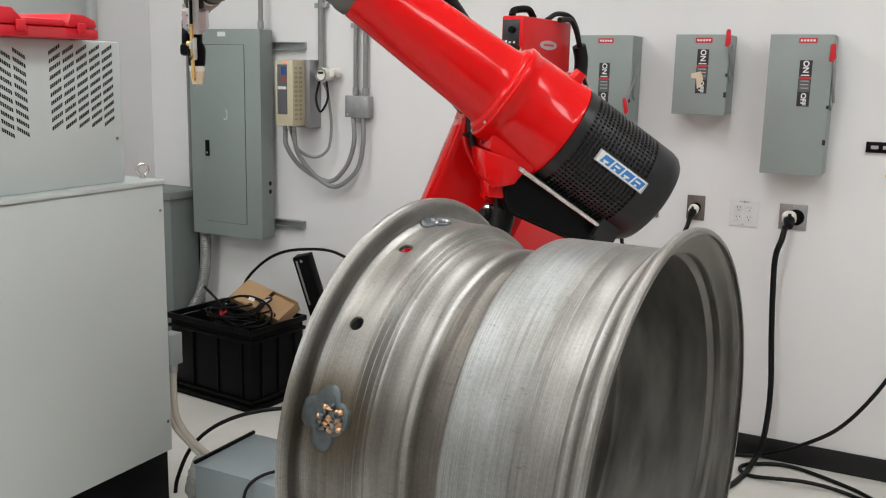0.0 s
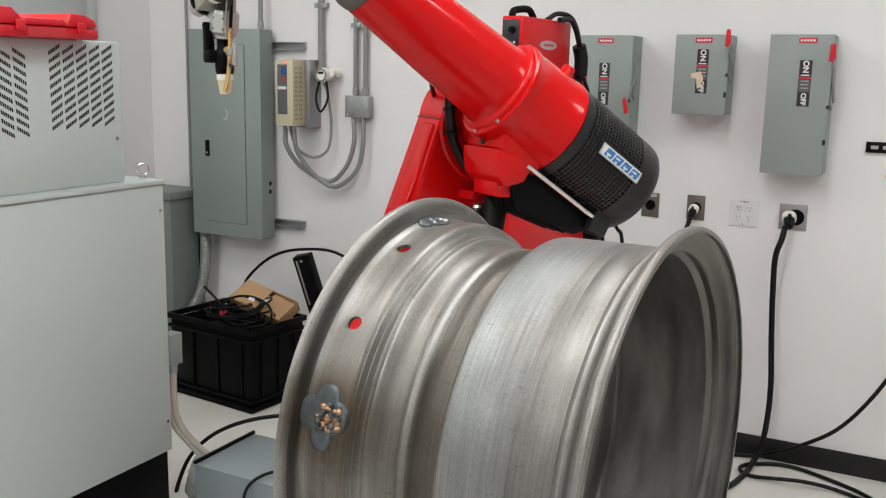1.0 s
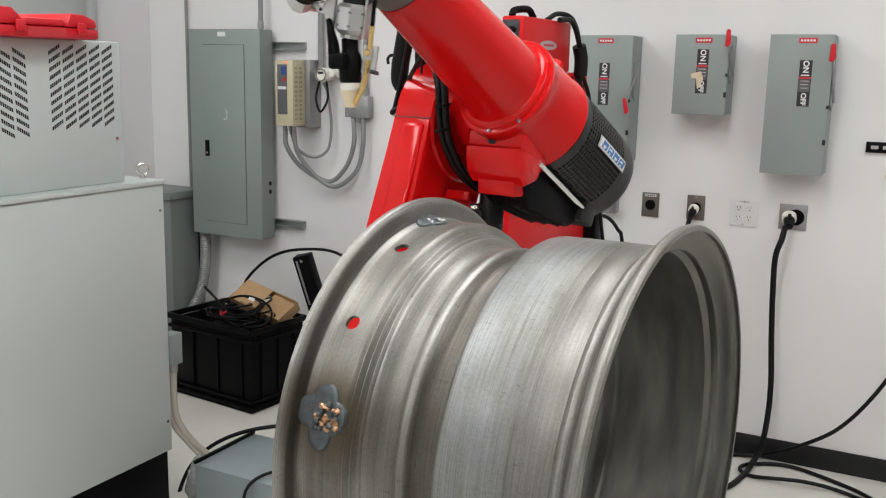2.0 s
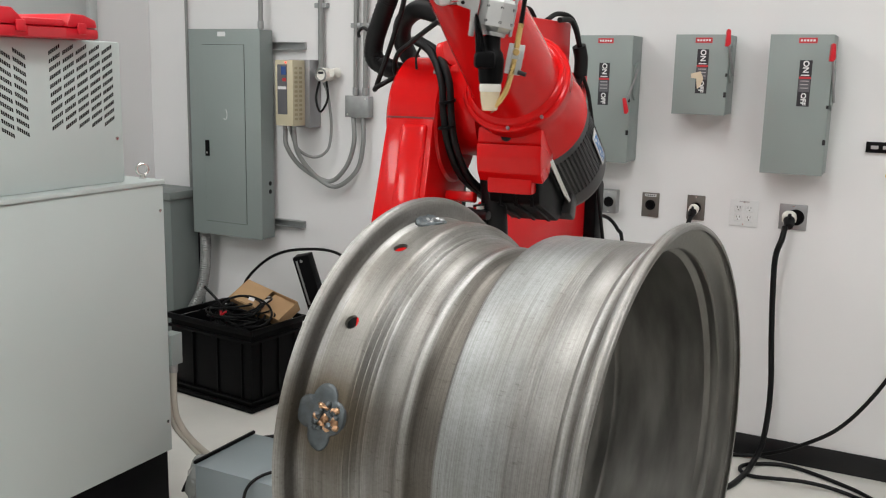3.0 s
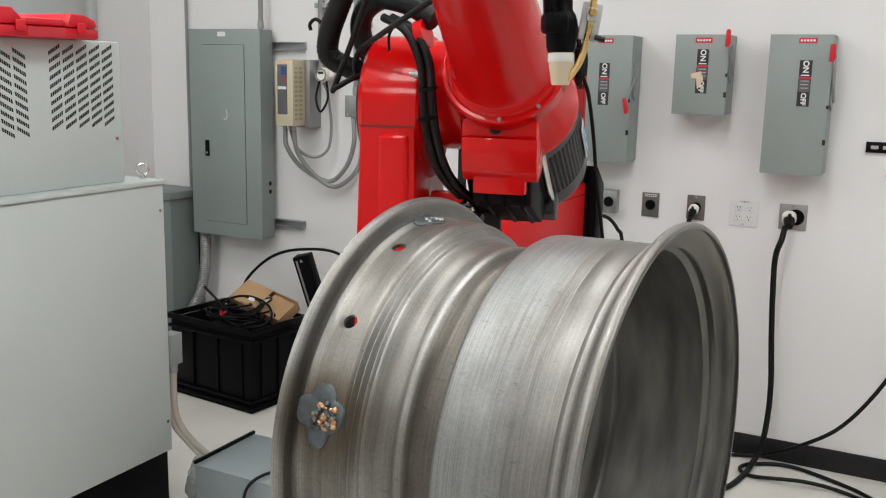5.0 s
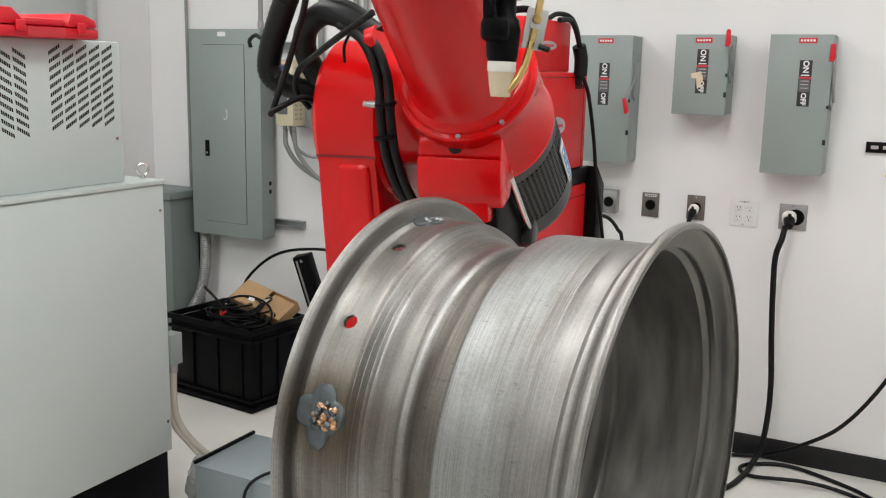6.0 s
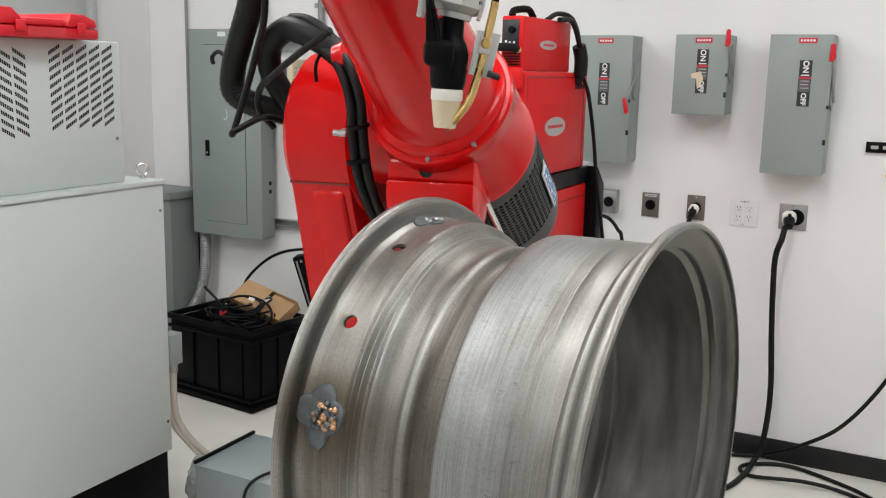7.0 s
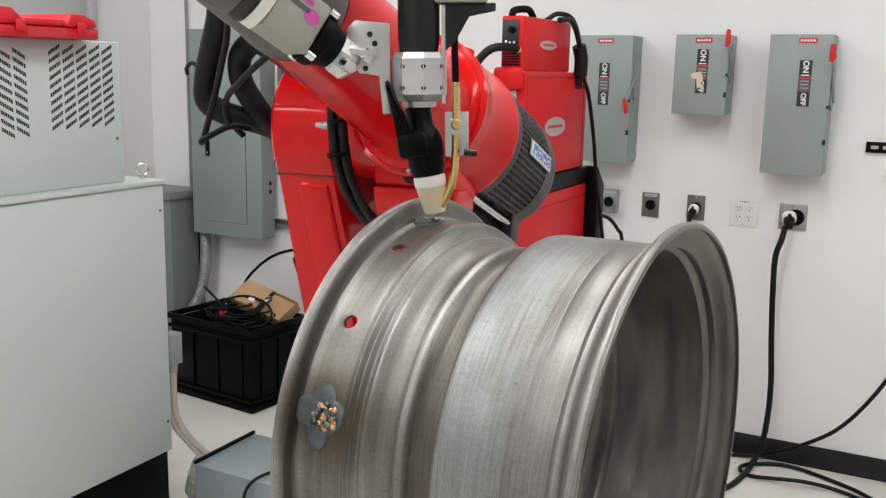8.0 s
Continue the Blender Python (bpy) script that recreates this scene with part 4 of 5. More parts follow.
def wall_run(name, pts, r, mat, label, category, group="", ribs=0.0, pitch=0.012):
    return solid(name, hose(B(), pts, r, 10, 12, ribs, pitch), mat, label, category, group=group)


wall_run("flexible_conduit", [(-3.055, 4.045, 1.375), (-3.05, 4.05, 1.28), (-2.99, 4.10, 1.17), (-2.85, 4.15, 1.098), (-2.74, 4.15, 1.18), (-2.695, 4.16, 1.31), (-2.705, 4.17, 1.449)], 0.0125, CONDUIT, "grey flexible conduit looping from drive to junction box", "conduit", "flexible conduits")
wall_run("flexible_conduit", [(-3.0, 4.045, 1.375), (-2.985, 4.06, 1.25), (-2.91, 4.12, 1.123), (-2.80, 4.15, 1.073), (-2.67, 4.15, 1.17), (-2.637, 4.16, 1.31), (-2.645, 4.17, 1.449)], 0.0125, CONDUIT, "grey flexible conduit looping from drive to junction box", "conduit", "flexible conduits")
wall_run("signal_cable", [(-3.025, 4.045, 1.375), (-3.0, 4.08, 1.27), (-2.93, 4.13, 1.225), (-2.86, 4.16, 1.27), (-2.845, 4.17, 1.40), (-2.86, 4.16, 1.56), (-2.87, 4.14, 1.62)], 0.008, CONDUIT, "thin grey cable below the flow gauge", "cable")
wall_run("gauge_cable", [(-2.90, 4.14, 1.63), (-2.915, 4.13, 1.54), (-2.88, 4.12, 1.47), (-2.84, 4.13, 1.54), (-2.855, 4.14, 1.63)], 0.006, RUBBER, "thin black cable looped under the gauge", "cable")
wall_run("flexible_conduit", [(-3.70, 4.12, 0.751), (-3.70, 4.12, 0.60), (-3.72, 4.10, 0.40), (-3.80, 4.05, 0.20), (-3.85, 4.05, 0.0)], 0.030, CONDUIT, "ribbed metal flexible conduit dropping from the breaker panel", "conduit", "flexible conduits", 0.003, 0.014)
wall_run("wall_cable", [(-3.79, 4.17, 0.80), (-3.79, 4.17, 0.5), (-3.79, 4.17, 0.01)], 0.010, RUBBER, "black cable running down the wall", "cable")


def gauge():
    e = thing("pressure_gauge", "small round white gauge with a digital display on the wall", "gauge", pose(-2.868, 4.12, 1.663))
    part("case", lathe(B(), [(0.09, 0.0), (0.09, 0.03), (0.03, 0.036), (0.0, 0.036), (-0.012, 0.034), (-0.012, 0.0)], 32, "y"), WHITEPL, e)
    part("bezel", lathe(B(), [(-0.0122, 0.026), (-0.018, 0.028), (-0.018, 0.034), (-0.0122, 0.035)], 32, "y", closed=True), CONDUIT, e)
    part("readout", box(B(), -0.018, 0.016, -0.0145, -0.0125, 0.004, 0.016), LABELK, e, "dark digital readout")
    part("side_knob", lathe(B(), [(0.0, 0.0), (0.0, 0.02), (0.05, 0.028), (0.05, 0.0)], 24, "y", m=pose(0.045, 0.02, 0.01)), WHITEPL, e)
    part("stem", cyl(B(), (0.0, 0.03, -0.07), (0.0, 0.03, -0.03), 0.009, n=14), GALV, e)
    return e


gauge()


def transformer():
    e = thing("wall_enclosure", "grey steel enclosure with an overhanging lid beside the panel", "enclosure", pose(-3.945, 4.06, 0))
    part("body", box(B(), -0.16, 0.155, -0.12, 0.15, 0.0, 0.94, 0.004), GREYDARK, e)
    part("lid", box(B(), -0.17, 0.168, -0.135, 0.152, 0.941, 0.985, 0.004), GREYDARK, e)
    return e


transformer()


# ---- sockets and plugs ----
def outlet(x0, x1, z0, z1, mat, kind):
    names = {"round": "square steel socket plate with one round outlet", "plugged": "steel socket plate with a plug in it", "quad": "white wall plate with four household outlets", "big": "square steel socket plate with a large round plug in it", "box": "small galvanised outlet box on the wall"}
    e = thing("wall_socket", names[kind], "socket", pose((x0 + x1) / 2, WALL_Y, (z0 + z1) / 2), "wall sockets")
    w, h = (x1 - x0) / 2, (z1 - z0) / 2
    dep = 0.05 if kind == "box" else 0.007
    part("plate", box(B(), -w, w, -dep, -0.0005, -h, h, 0.0025), mat, e)
    if kind in ("round", "plugged", "big", "box"):
        r = 0.019 if kind != "big" else 0.030
        cx = 0.0 if kind != "big" else 0.012
        part("socket_face", lathe(B(), [(-dep, r + 0.005), (-dep - 0.004, r + 0.004), (-dep - 0.004, r), (-dep - 0.001, r - 0.003), (-dep - 0.001, 0.0)], 32, "y", m=pose(cx, 0, 0)), BLACK, e, "black round socket")
    if kind == "round":
        part("name_strip", box(B(), -0.026, 0.026, -0.0085, -0.0072, h - 0.018, h - 0.006), LABELW, e)
        for i in range(5):
            part("print_bar", box(B(), -0.022 + i * 0.009, -0.016 + i * 0.009, -0.0092, -0.0086, h - 0.015, h - 0.009), LABELK, e)
    if kind == "quad":
        for x in (-0.023, 0.023):
            for z in (-0.021, 0.021):
                o = part("receptacle", box(B(), x - 0.016, x + 0.016, -0.0095, -0.0075, z - 0.014, z + 0.014, 0.004), LABELW, e)
                for dx in (-0.006, 0.006):
                    part("slot", box(B(), x + dx - 0.0012, x + dx + 0.0012, -0.0101, -0.0096, z, z + 0.009), DARK, o)
                part("slot", cyl(B(), (x, -0.0096, z - 0.007), (x, -0.0101, z - 0.007), 0.0026, n=10), DARK, o)
        part("name_strip", box(B(), -0.022, 0.022, -0.0085, -0.0075, h - 0.010, h - 0.005), SILVERP, e)
    for z in (-h + 0.008, h - 0.008):
        part("screw", cyl(B(), (0.0, -dep - 0.0015, z), (0.0, -dep, z), 0.003, n=10), CHROME, e)
    return e


outlet(-1.330, -1.255, 1.062, 1.170, GALV, "box")
outlet(-1.147, -1.067, 1.056, 1.168, OUTP, "round")
outlet(-0.940, -0.860, 1.060, 1.172, OUTP, "plugged")
outlet(-0.750, -0.630, 1.052, 1.168, LABELW, "quad")
outlet(-0.542, -0.428, 1.055, 1.166, STEELP, "big")


def plug(x, z, r, aim):
    e = thing("power_plug", "black and white power plug pushed into a wall socket", "plug", pose(x, WALL_Y - 0.012, z) @ aim, "power plugs")
    part("plug_face", lathe(B(), [(0.0, 0.0), (0.0, r), (-0.025, r), (-0.03, r * 0.9), (-0.03, 0.0)], 28, "y"), WHITEPL, e, "white plug shell")
    part("plug_body", lathe(B(), [(-0.0302, 0.0), (-0.0302, r * 0.8), (-0.055, r * 0.72), (-0.075, r * 0.5), (-0.075, 0.0)], 28, "y"), RUBBER, e, "black rubber strain relief")
    part("clamp_bar", box(B(), -r * 0.25, r * 0.25, -0.05, -0.02, -r * 1.02, r * 1.02, 0.003), RUBBER, e)
    return e


plug(-0.905, 1.115, 0.022, pose(0, 0, 0, 25, 0, 0))
plug(-0.500, 1.115, 0.030, pose(0, 0, 0, 30, 0, 10))
solid("power_cable", hose(B(), [(-0.905, 4.135, 1.082), (-0.91, 4.10, 1.04), (-0.935, 4.09, 0.96), (-0.95, 4.09, 0.85), (-0.95, 4.1, 0.5), (-0.93, 4.1, 0.1), (-0.90, 4.05, 0.012), (-0.7, 3.6, 0.012)], 0.010, 10, 12), RUBBER, "black power cable hanging from a wall plug", "cable", group="power cables")
solid("power_cable", hose(B(), [(-0.505, 4.137, 1.075), (-0.508, 4.10, 1.03), (-0.527, 4.095, 0.95), (-0.525, 4.095, 0.80), (-0.514, 4.095, 0.60), (-0.500, 4.10, 0.40), (-0.500, 4.10, 0.25), (-0.515, 4.10, 0.10), (-0.545, 4.05, 0.02), (-0.56, 3.93, 0.013), (-0.61, 3.76, 0.013), (-0.75, 3.62, 0.013)], 0.0125, 10, 14), RUBBER, "thick black power cable hanging from a large plug", "cable", group="power cables")
solid("floor_cable", hose(B(), [(0.25, 3.80, 0.010), (0.0, 3.94, 0.010), (-0.15, 4.05, 0.010), (-0.39, 4.15, 0.010), (-0.55, 4.09, 0.010), (-0.585, 4.01, 0.010), (-0.52, 3.96, 0.010), (-0.32, 3.955, 0.034), (-0.16, 3.98, 0.012), (0.05, 3.86, 0.010), (0.3, 3.7, 0.010)], 0.0085, 10, 12), RUBBER, "black cable looped loosely on the floor", "cable", group="power cables")
solid("trailing_cable", hose(B(), [(-0.80, 4.12, 0.012), (-0.62, 4.16, 0.012), (-0.50, 4.18, 0.035), (-0.36, 4.12, 0.125), (-0.20, 4.10, 0.255), (-0.053, 4.10, 0.481), (0.08, 4.10, 0.80), (0.14, 4.12, 1.1)], 0.0085, 10, 12), RUBBER, "thin black cable rising along the white wall", "cable", group="power cables")
e = thing("mounting_rail", "short black slotted rail screwed to the wall", "rail", pose(-0.145, WALL_Y, 1.427))
part("rail", box(B(), -0.083, 0.10, -0.014, -0.0005, -0.022, 0.022, 0.002), BLACK, e)
for x in (-0.05, -0.005, 0.04):
    part("slot", box(B(), x - 0.014, x + 0.014, -0.0152, -0.0142, -0.007, 0.007, 0.0003), SILVERP, e, "bright slot")
solid("wall_anchor", cyl(B(), (-0.135, WALL_Y - 0.02, 1.315), (-0.135, WALL_Y - 0.0005, 1.315), 0.010, n=14), BRASS, "small brass anchor in the wall", "anchor")


# ---- welding power source on its cart ----
def power_source():
    e = thing("welding_power_source", "stacked red welding power source on a dark cart", "welder", pose(-1.227, 2.95, 0))
    top = part("top_unit", box(B(), -0.095, -0.014, 0.002, 0.465, 1.7025, 1.885, 0.008), REDBOX, e)
    part("control_face", box(B(), -0.089, -0.028, -0.004, 0.0015, 1.79, 1.872, 0.003), LABELK, top, "black control face")
    part("knob", lathe(B(), [(-0.016, 0.0), (-0.016, 0.011), (-0.0045, 0.013), (-0.0045, 0.0)], 20, "y", m=pose(-0.052, 0, 1.838)), BLACK, top)
    for k, (x, z) in enumerate(((-0.074, 1.80), (-0.060, 1.797), (-0.044, 1.797))):
        part("dial_mark", cyl(B(), (x, -0.006, z), (x, -0.0045, z), 0.004, n=10), LABELW, top)
    for i in range(7):
        part("louvre", box(B(), -0.086, -0.022, -0.003, 0.0015, 1.722 + i * 0.009, 1.726 + i * 0.009), BLACK, top)
    part("socket", lathe(B(), [(-0.012, 0.0), (-0.012, 0.010), (0.001, 0.012), (0.001, 0.0)], 18, "y", m=pose(-0.030, 0, 1.772)), BRASS, top)
    part("oval_emblem", cyl(B(), (0, 0, 0), (0.0008, 0, 0), 1.0, n=32), SILVERP, top, "silvery oval emblem").matrix_local = pose(-0.0136, 0.235, 1.795) @ Matrix.Diagonal((1, 0.082, 0.016, 1))
    part("print_bar", box(B(), -0.0126, -0.0120, 0.185, 0.285, 1.791, 1.799), LABELR, top)
    part("carry_handle", hose(B(), [(-0.07, 0.03, 1.885), (-0.07, 0.05, 1.905), (-0.05, 0.12, 1.912), (-0.04, 0.15, 1.886)], 0.012, 8, 12), BLACK, top, "black carrying handle")
    part("strap", hose(B(), [(-0.03, 0.25, 1.884), (-0.02, 0.33, 1.91), (0.0, 0.42, 1.90), (0.012, 0.47, 1.84), (0.015, 0.49, 1.74)], 0.009, 10, 12), RUBBER, top, "black carrying strap")
    part("strap_pad", hose(B(), [(0.016, 0.475, 1.80), (0.020, 0.495, 1.755), (0.018, 0.50, 1.69)], 0.026, 8, 12), RUBBER, top, "black strap pad")
    part("strap_loop", hose(B(), [(0.0, 0.30, 1.887), (0.012, 0.40, 1.885), (0.02, 0.47, 1.80), (0.02, 0.50, 1.70), (0.012, 0.50, 1.66), (0.004, 0.50, 1.70)], 0.010, 10, 12), RUBBER, top)
    mid = part("main_unit", box(B(), -0.108, 0.0, 0.0, 0.645, 1.33, 1.702, 0.012), REDBOX, e)
    part("front_bezel", box(B(), -0.108, 0.0, -0.035, -0.0045, 1.640, 1.715, 0.014), REDBOX, mid, "rounded red front bezel")
    part("lid_seam", box(B(), 0.0002, 0.0012, 0.02, 0.62, 1.681, 1.6845), SEAM, mid)
    for y in (0.018, 0.600):
        part("panel_seam", box(B(), 0.0002, 0.0012, y, y + 0.004, 1.345, 1.680), SEAM, mid)
    part("print_bar", box(B(), 0.0014, 0.0022, 0.225, 0.375, 1.500, 1.511), LABELR, mid)
    part("control_face", box(B(), -0.10, -0.03, -0.004, -0.0005, 1.48, 1.638, 0.003), SILVERP, mid, "grey control face")
    for i in range(3):
        part("print_bar", box(B(), -0.085, -0.045, -0.005, -0.0042, 1.60 - i * 0.02, 1.605 - i * 0.02), LABELW, mid)
    part("oval_emblem", cyl(B(), (0, 0, 0), (0.0008, 0, 0), 1.0, n=32), SILVERP, mid, "silvery oval emblem").matrix_local = pose(0.0004, 0.30, 1.505) @ Matrix.Diagonal((1, 0.105, 0.035, 1))
    for i in range(5):
        part("louvre", box(B(), 0.0005, 0.002, 0.50 + i * 0.022, 0.512 + i * 0.022, 1.64, 1.66), BLACK, mid)
    part("cart_deck", box(B(), -0.11, 0.004, -0.02, 0.70, 1.265, 1.328, 0.006), BLACK, e, "black cart deck")
    low = part("cooling_unit", box(B(), -0.12, 0.0, -0.10, 0.69, 0.95, 1.262, 0.010), REDBOX, e)
    part("lid_seam", box(B(), 0.0002, 0.0012, -0.08, 0.67, 1.212, 1.216), SEAM, low)
    part("tank_cap", cyl(B(), (-0.05, -0.1005, 1.19), (-0.05, -0.115, 1.19), 0.018, n=18), BLACK, low)
    part("cart_frame", box(B(), -0.15, 0.02, -0.05, 0.74, 0.08, 0.948, 0.008), BLACK, e, "black cart frame")
    part("rear_post", extrude(B(), [(0.705, 1.33), (0.80, 1.25), (0.83, 0.10), (0.75, 0.10), (0.70, 1.2)], -0.03, 0.03, 0.004, m=pose(0.01, 0, 0, 0, 0, 90)), BLACK, e)
    for y in (0.0, 0.6):
        for x in (-0.12, 0.0):
            part("castor", lathe(B(), [(-0.015, 0.0), (-0.015, 0.04), (0.015, 0.04), (0.015, 0.0)], 20, "x", m=pose(x, y, 0.04)), RUBBER, e)
    return e


power_source()
solid("welder_lead", hose(B(), [(-1.205, 3.45, 1.70), (-1.19, 3.50, 1.62), (-1.18, 3.56, 1.45), (-1.175, 3.60, 1.30), (-1.17, 3.68, 1.10), (-1.15, 3.8, 0.7), (-1.1, 3.9, 0.012)], 0.0075, 10, 10), RUBBER, "black lead hanging down beside the welder", "cable")
solid("wall_lead", hose(B(), [(-1.20, 3.72, 1.12), (-1.17, 3.78, 1.10), (-1.14, 3.82, 1.05), (-1.12, 3.84, 0.97), (-1.10, 3.86, 0.5), (-1.08, 3.9, 0.012)], 0.008, 10, 10), RUBBER, "thin black lead drooping behind the welder", "cable")
solid("torch_lead", hose(B(), [(-1.26, 2.945, 1.775), (-1.27, 2.91, 1.78), (-1.32, 2.86, 1.77), (-1.36, 2.82, 1.70), (-1.38, 2.80, 1.55), (-1.38, 2.8, 1.0), (-1.36, 2.75, 0.012)], 0.014, 10, 12), RUBBER, "thick black torch lead plugged into the welder", "cable")


# ---- controller cabinet ----
def controller_cabinet():
    X = -2.4756
    e = thing("controller_cabinet", "large light-grey robot controller cabinet on a black plinth", "cabinet", pose(X, 2.539, 0))
    part("plinth", box(B(), -0.80, -0.012, -1.6, -0.012, 0.0, 0.2345, 0.004), BLACK, e, "black plinth")
    part("body", box(B(), -0.82, -0.003, -1.62, 0.0, 0.235, 1.268, 0.006), CABW, e)
    panel = part("side_panel", box(B(), -0.0025, 0.0, -1.60, -0.001, 0.236, 1.262, 0.001), CABW, e)
    for z in (1.172, 0.356):
        part("panel_screw", cyl(B(), (0.0002, -0.02, z), (0.003, -0.02, z), 0.006, n=12), CHROME, panel)
    part("top_rim", box(B(), -0.83, 0.006, -1.63, 0.006, 1.2685, 1.285, 0.004), CABW, e)
    hood = part("hood", box(B(), -0.75, -0.054, -1.5, -0.128, 1.2855, 1.772, 0.006), CABW, e)
    part("hood_screw", cyl(B(), (-0.0538, -0.160, 1.441), (-0.049, -0.160, 1.441), 0.006, n=12), CHROME, hood)
    return e


cabinet = controller_cabinet()


def vent(y0, direction):
    """Rows of slanted slots, raised in rows, five wide and ten high."""
    bm = B()
    for c in range(5):
        for r in range(10):
            for k in range(6):
                y = y0 + c * 0.0545 + k * 0.0076
                z = 1.728 - r * 0.0268 + direction * k * 0.0042 + c * 0.0012
                a = [(-0.0532, y + p * direction, z + q) for p, q in ((0, -0.0072), (0.0054, -0.0048), (0.0068, 0.0085), (0.0014, 0.0061))]
                b = [(x - 0.003, yy, zz) for x, yy, zz in a]
                va, vb = [bm.verts.new(v) for v in a], [bm.verts.new(v) for v in b]
                bm.faces.new(va)
                for i in range(4):
                    bm.faces.new((va[i], va[(i + 1) % 4], vb[(i + 1) % 4], vb[i]))
    return tagged(part("vent_pattern", bm, DARK, cabinet, "black slanted ventilation slots"), kind="stuff")


vent(-0.428, 1)
vent(-0.772, -1)
e = thing("eye_bolt", "bright steel lifting eye bolt on the cabinet top", "eye bolt", pose(-2.55, 2.515, 1.285))
part("ring", lathe(B(), [(0.0055 * math.cos(t * math.pi / 5), 0.0205 + 0.0055 * math.sin(t * math.pi / 5)) for t in range(10)], 32, "x", m=pose(0, 0, 0.034, 0, 0, -28), closed=True), CHROME, e)
part("shank", lathe(B(), [(0.0, 0.0), (0.0, 0.013), (0.006, 0.013), (0.010, 0.007), (0.010, 0.0)], 20, "z"), CHROME, e)


def tool_case():
    e = thing("tool_case", "red plastic tool case lying on the cabinet hood", "tool case", pose(-2.62, 2.05, 1.7725))
    part("base", box(B(), -0.17, 0.165, -0.36, 0.205, 0.0, 0.035, 0.010), REDPL, e)
    part("lid", box(B(), -0.165, 0.115, -0.355, 0.200, 0.0355, 0.058, 0.008), REDPL, e)
    turn = pose(0, 0, 0, 0, 0, 90)
    part("lid_end", extrude(B(), [(0.075, 0.0365), (0.095, 0.080), (0.150, 0.078), (0.196, 0.062), (0.200, 0.0365)], -0.164, 0.160, 0.007, m=turn), REDPL, e)
    part("lid_end", extrude(B(), [(-0.352, 0.0365), (-0.345, 0.086), (-0.120, 0.086), (-0.078, 0.050), (-0.075, 0.0365)], -0.164, 0.160, 0.007, m=turn), REDPL, e)
    part("handle", box(B(), 0.128, 0.160, -0.074, 0.074, 0.0365, 0.060, 0.009), REDPL, e)
    # no hollow here: a darker plate paints the shade of one
    part("recess", box(B(), 0.1652, 0.1662, -0.070, 0.070, 0.004, 0.032), LABELR, e, "flat darker red plate painted as the shade of a hand hollow")
    for y in (0.13, -0.10):
        part("catch", box(B(), 0.1655, 0.176, y - 0.017, y + 0.017, 0.016, 0.050, 0.004), REDPL, e)
    return e


tool_case()
solid("pen", cyl(B(), (-2.44 - 0.1, 1.80, 1.781), (-2.455 - 0.07, 1.985, 1.781), 0.008, n=12), LABELK, "dark blue-black pen lying beside the case", "pen")

e = thing("conduit_box", "small grey conduit box at the end of the cabinet", "conduit box", pose(-2.492, 2.575, 0.57))
part("body", box(B(), -0.028, 0.028, -0.034, 0.025, 0, 0.122, 0.003), GREYBOX, e)
part("gland", cyl(B(), (0, 0, -0.035), (0, 0, -0.0005), 0.018, n=16), GALV, e)
solid("conduit_drop", hose(B(), [(-2.492, 2.575, 0.535), (-2.495, 2.575, 0.42), (-2.49, 2.59, 0.33), (-2.44, 2.62, 0.24), (-2.36, 2.70, 0.13), (-2.30, 2.83, 0.03), (-2.2, 2.95, 0.016)], 0.014, 10, 12), CABLEW, "cream flexible conduit dropping to the floor", "conduit")
solid("conduit_drop", hose(B(), [(-2.505, 2.56, 0.44), (-2.50, 2.57, 0.33), (-2.46, 2.60, 0.25), (-2.39, 2.66, 0.14), (-2.33, 2.79, 0.03), (-2.25, 2.95, 0.016)], 0.009, 10, 12), CABLEW, "thin cream cable dropping to the floor", "cable")
bm = B()
bmesh.ops.create_icosphere(bm, subdivisions=4, radius=1.0, matrix=pose(-2.37, 2.60, 0.1) @ Matrix.Diagonal((0.06, 0.08, 0.11, 1)))
for v in bm.verts:
    v.co += noise.noise_vector(v.co * 22) * 0.03
    v.co.z = max(v.co.z, 0.001)
solid("plastic_bag", bm, PLASTERFILM, "crumpled translucent plastic bag on the floor", "bag")


def floor_box():
    e = thing("steel_box", "low blue-grey sheet-steel box standing on the floor", "box", pose(-2.28, 2.45, 0))
    part("body", box(B(), 0.0, 0.52, 0.0, 0.34, 0.0, 0.245, 0.003), BLUEGREY, e)
    part("lid", box(B(), -0.003, 0.523, -0.003, 0.343, 0.2452, 0.25, 0.0015), BLUEGREY, e)
    part("edge_strip", box(B(), -0.008, 0.004, 0.0, 0.345, 0.2503, 0.262, 0.001), BLACK, e, "black rubber edge strip")
    part("maker_label", box(B(), 0.24, 0.30, -0.0042, -0.0032, 0.14, 0.165), LABELW, e)
    return e


floor_box()
solid("box_cable", hose(B(), [(-2.02, 2.44, 0.02), (-2.03, 2.42, 0.16), (-2.01, 2.43, 0.24), (-1.97, 2.50, 0.268), (-1.88, 2.60, 0.262), (-1.7, 2.7, 0.262)], 0.006, 8, 10), RUBBER, "thin black cable draped over the steel box", "cable")


# ---- bin of cables ----
BIN = Matrix.Translation((-2.832, 3.4545, 0)) @ pose(0, 0, 0, 0, 0, -6.0)


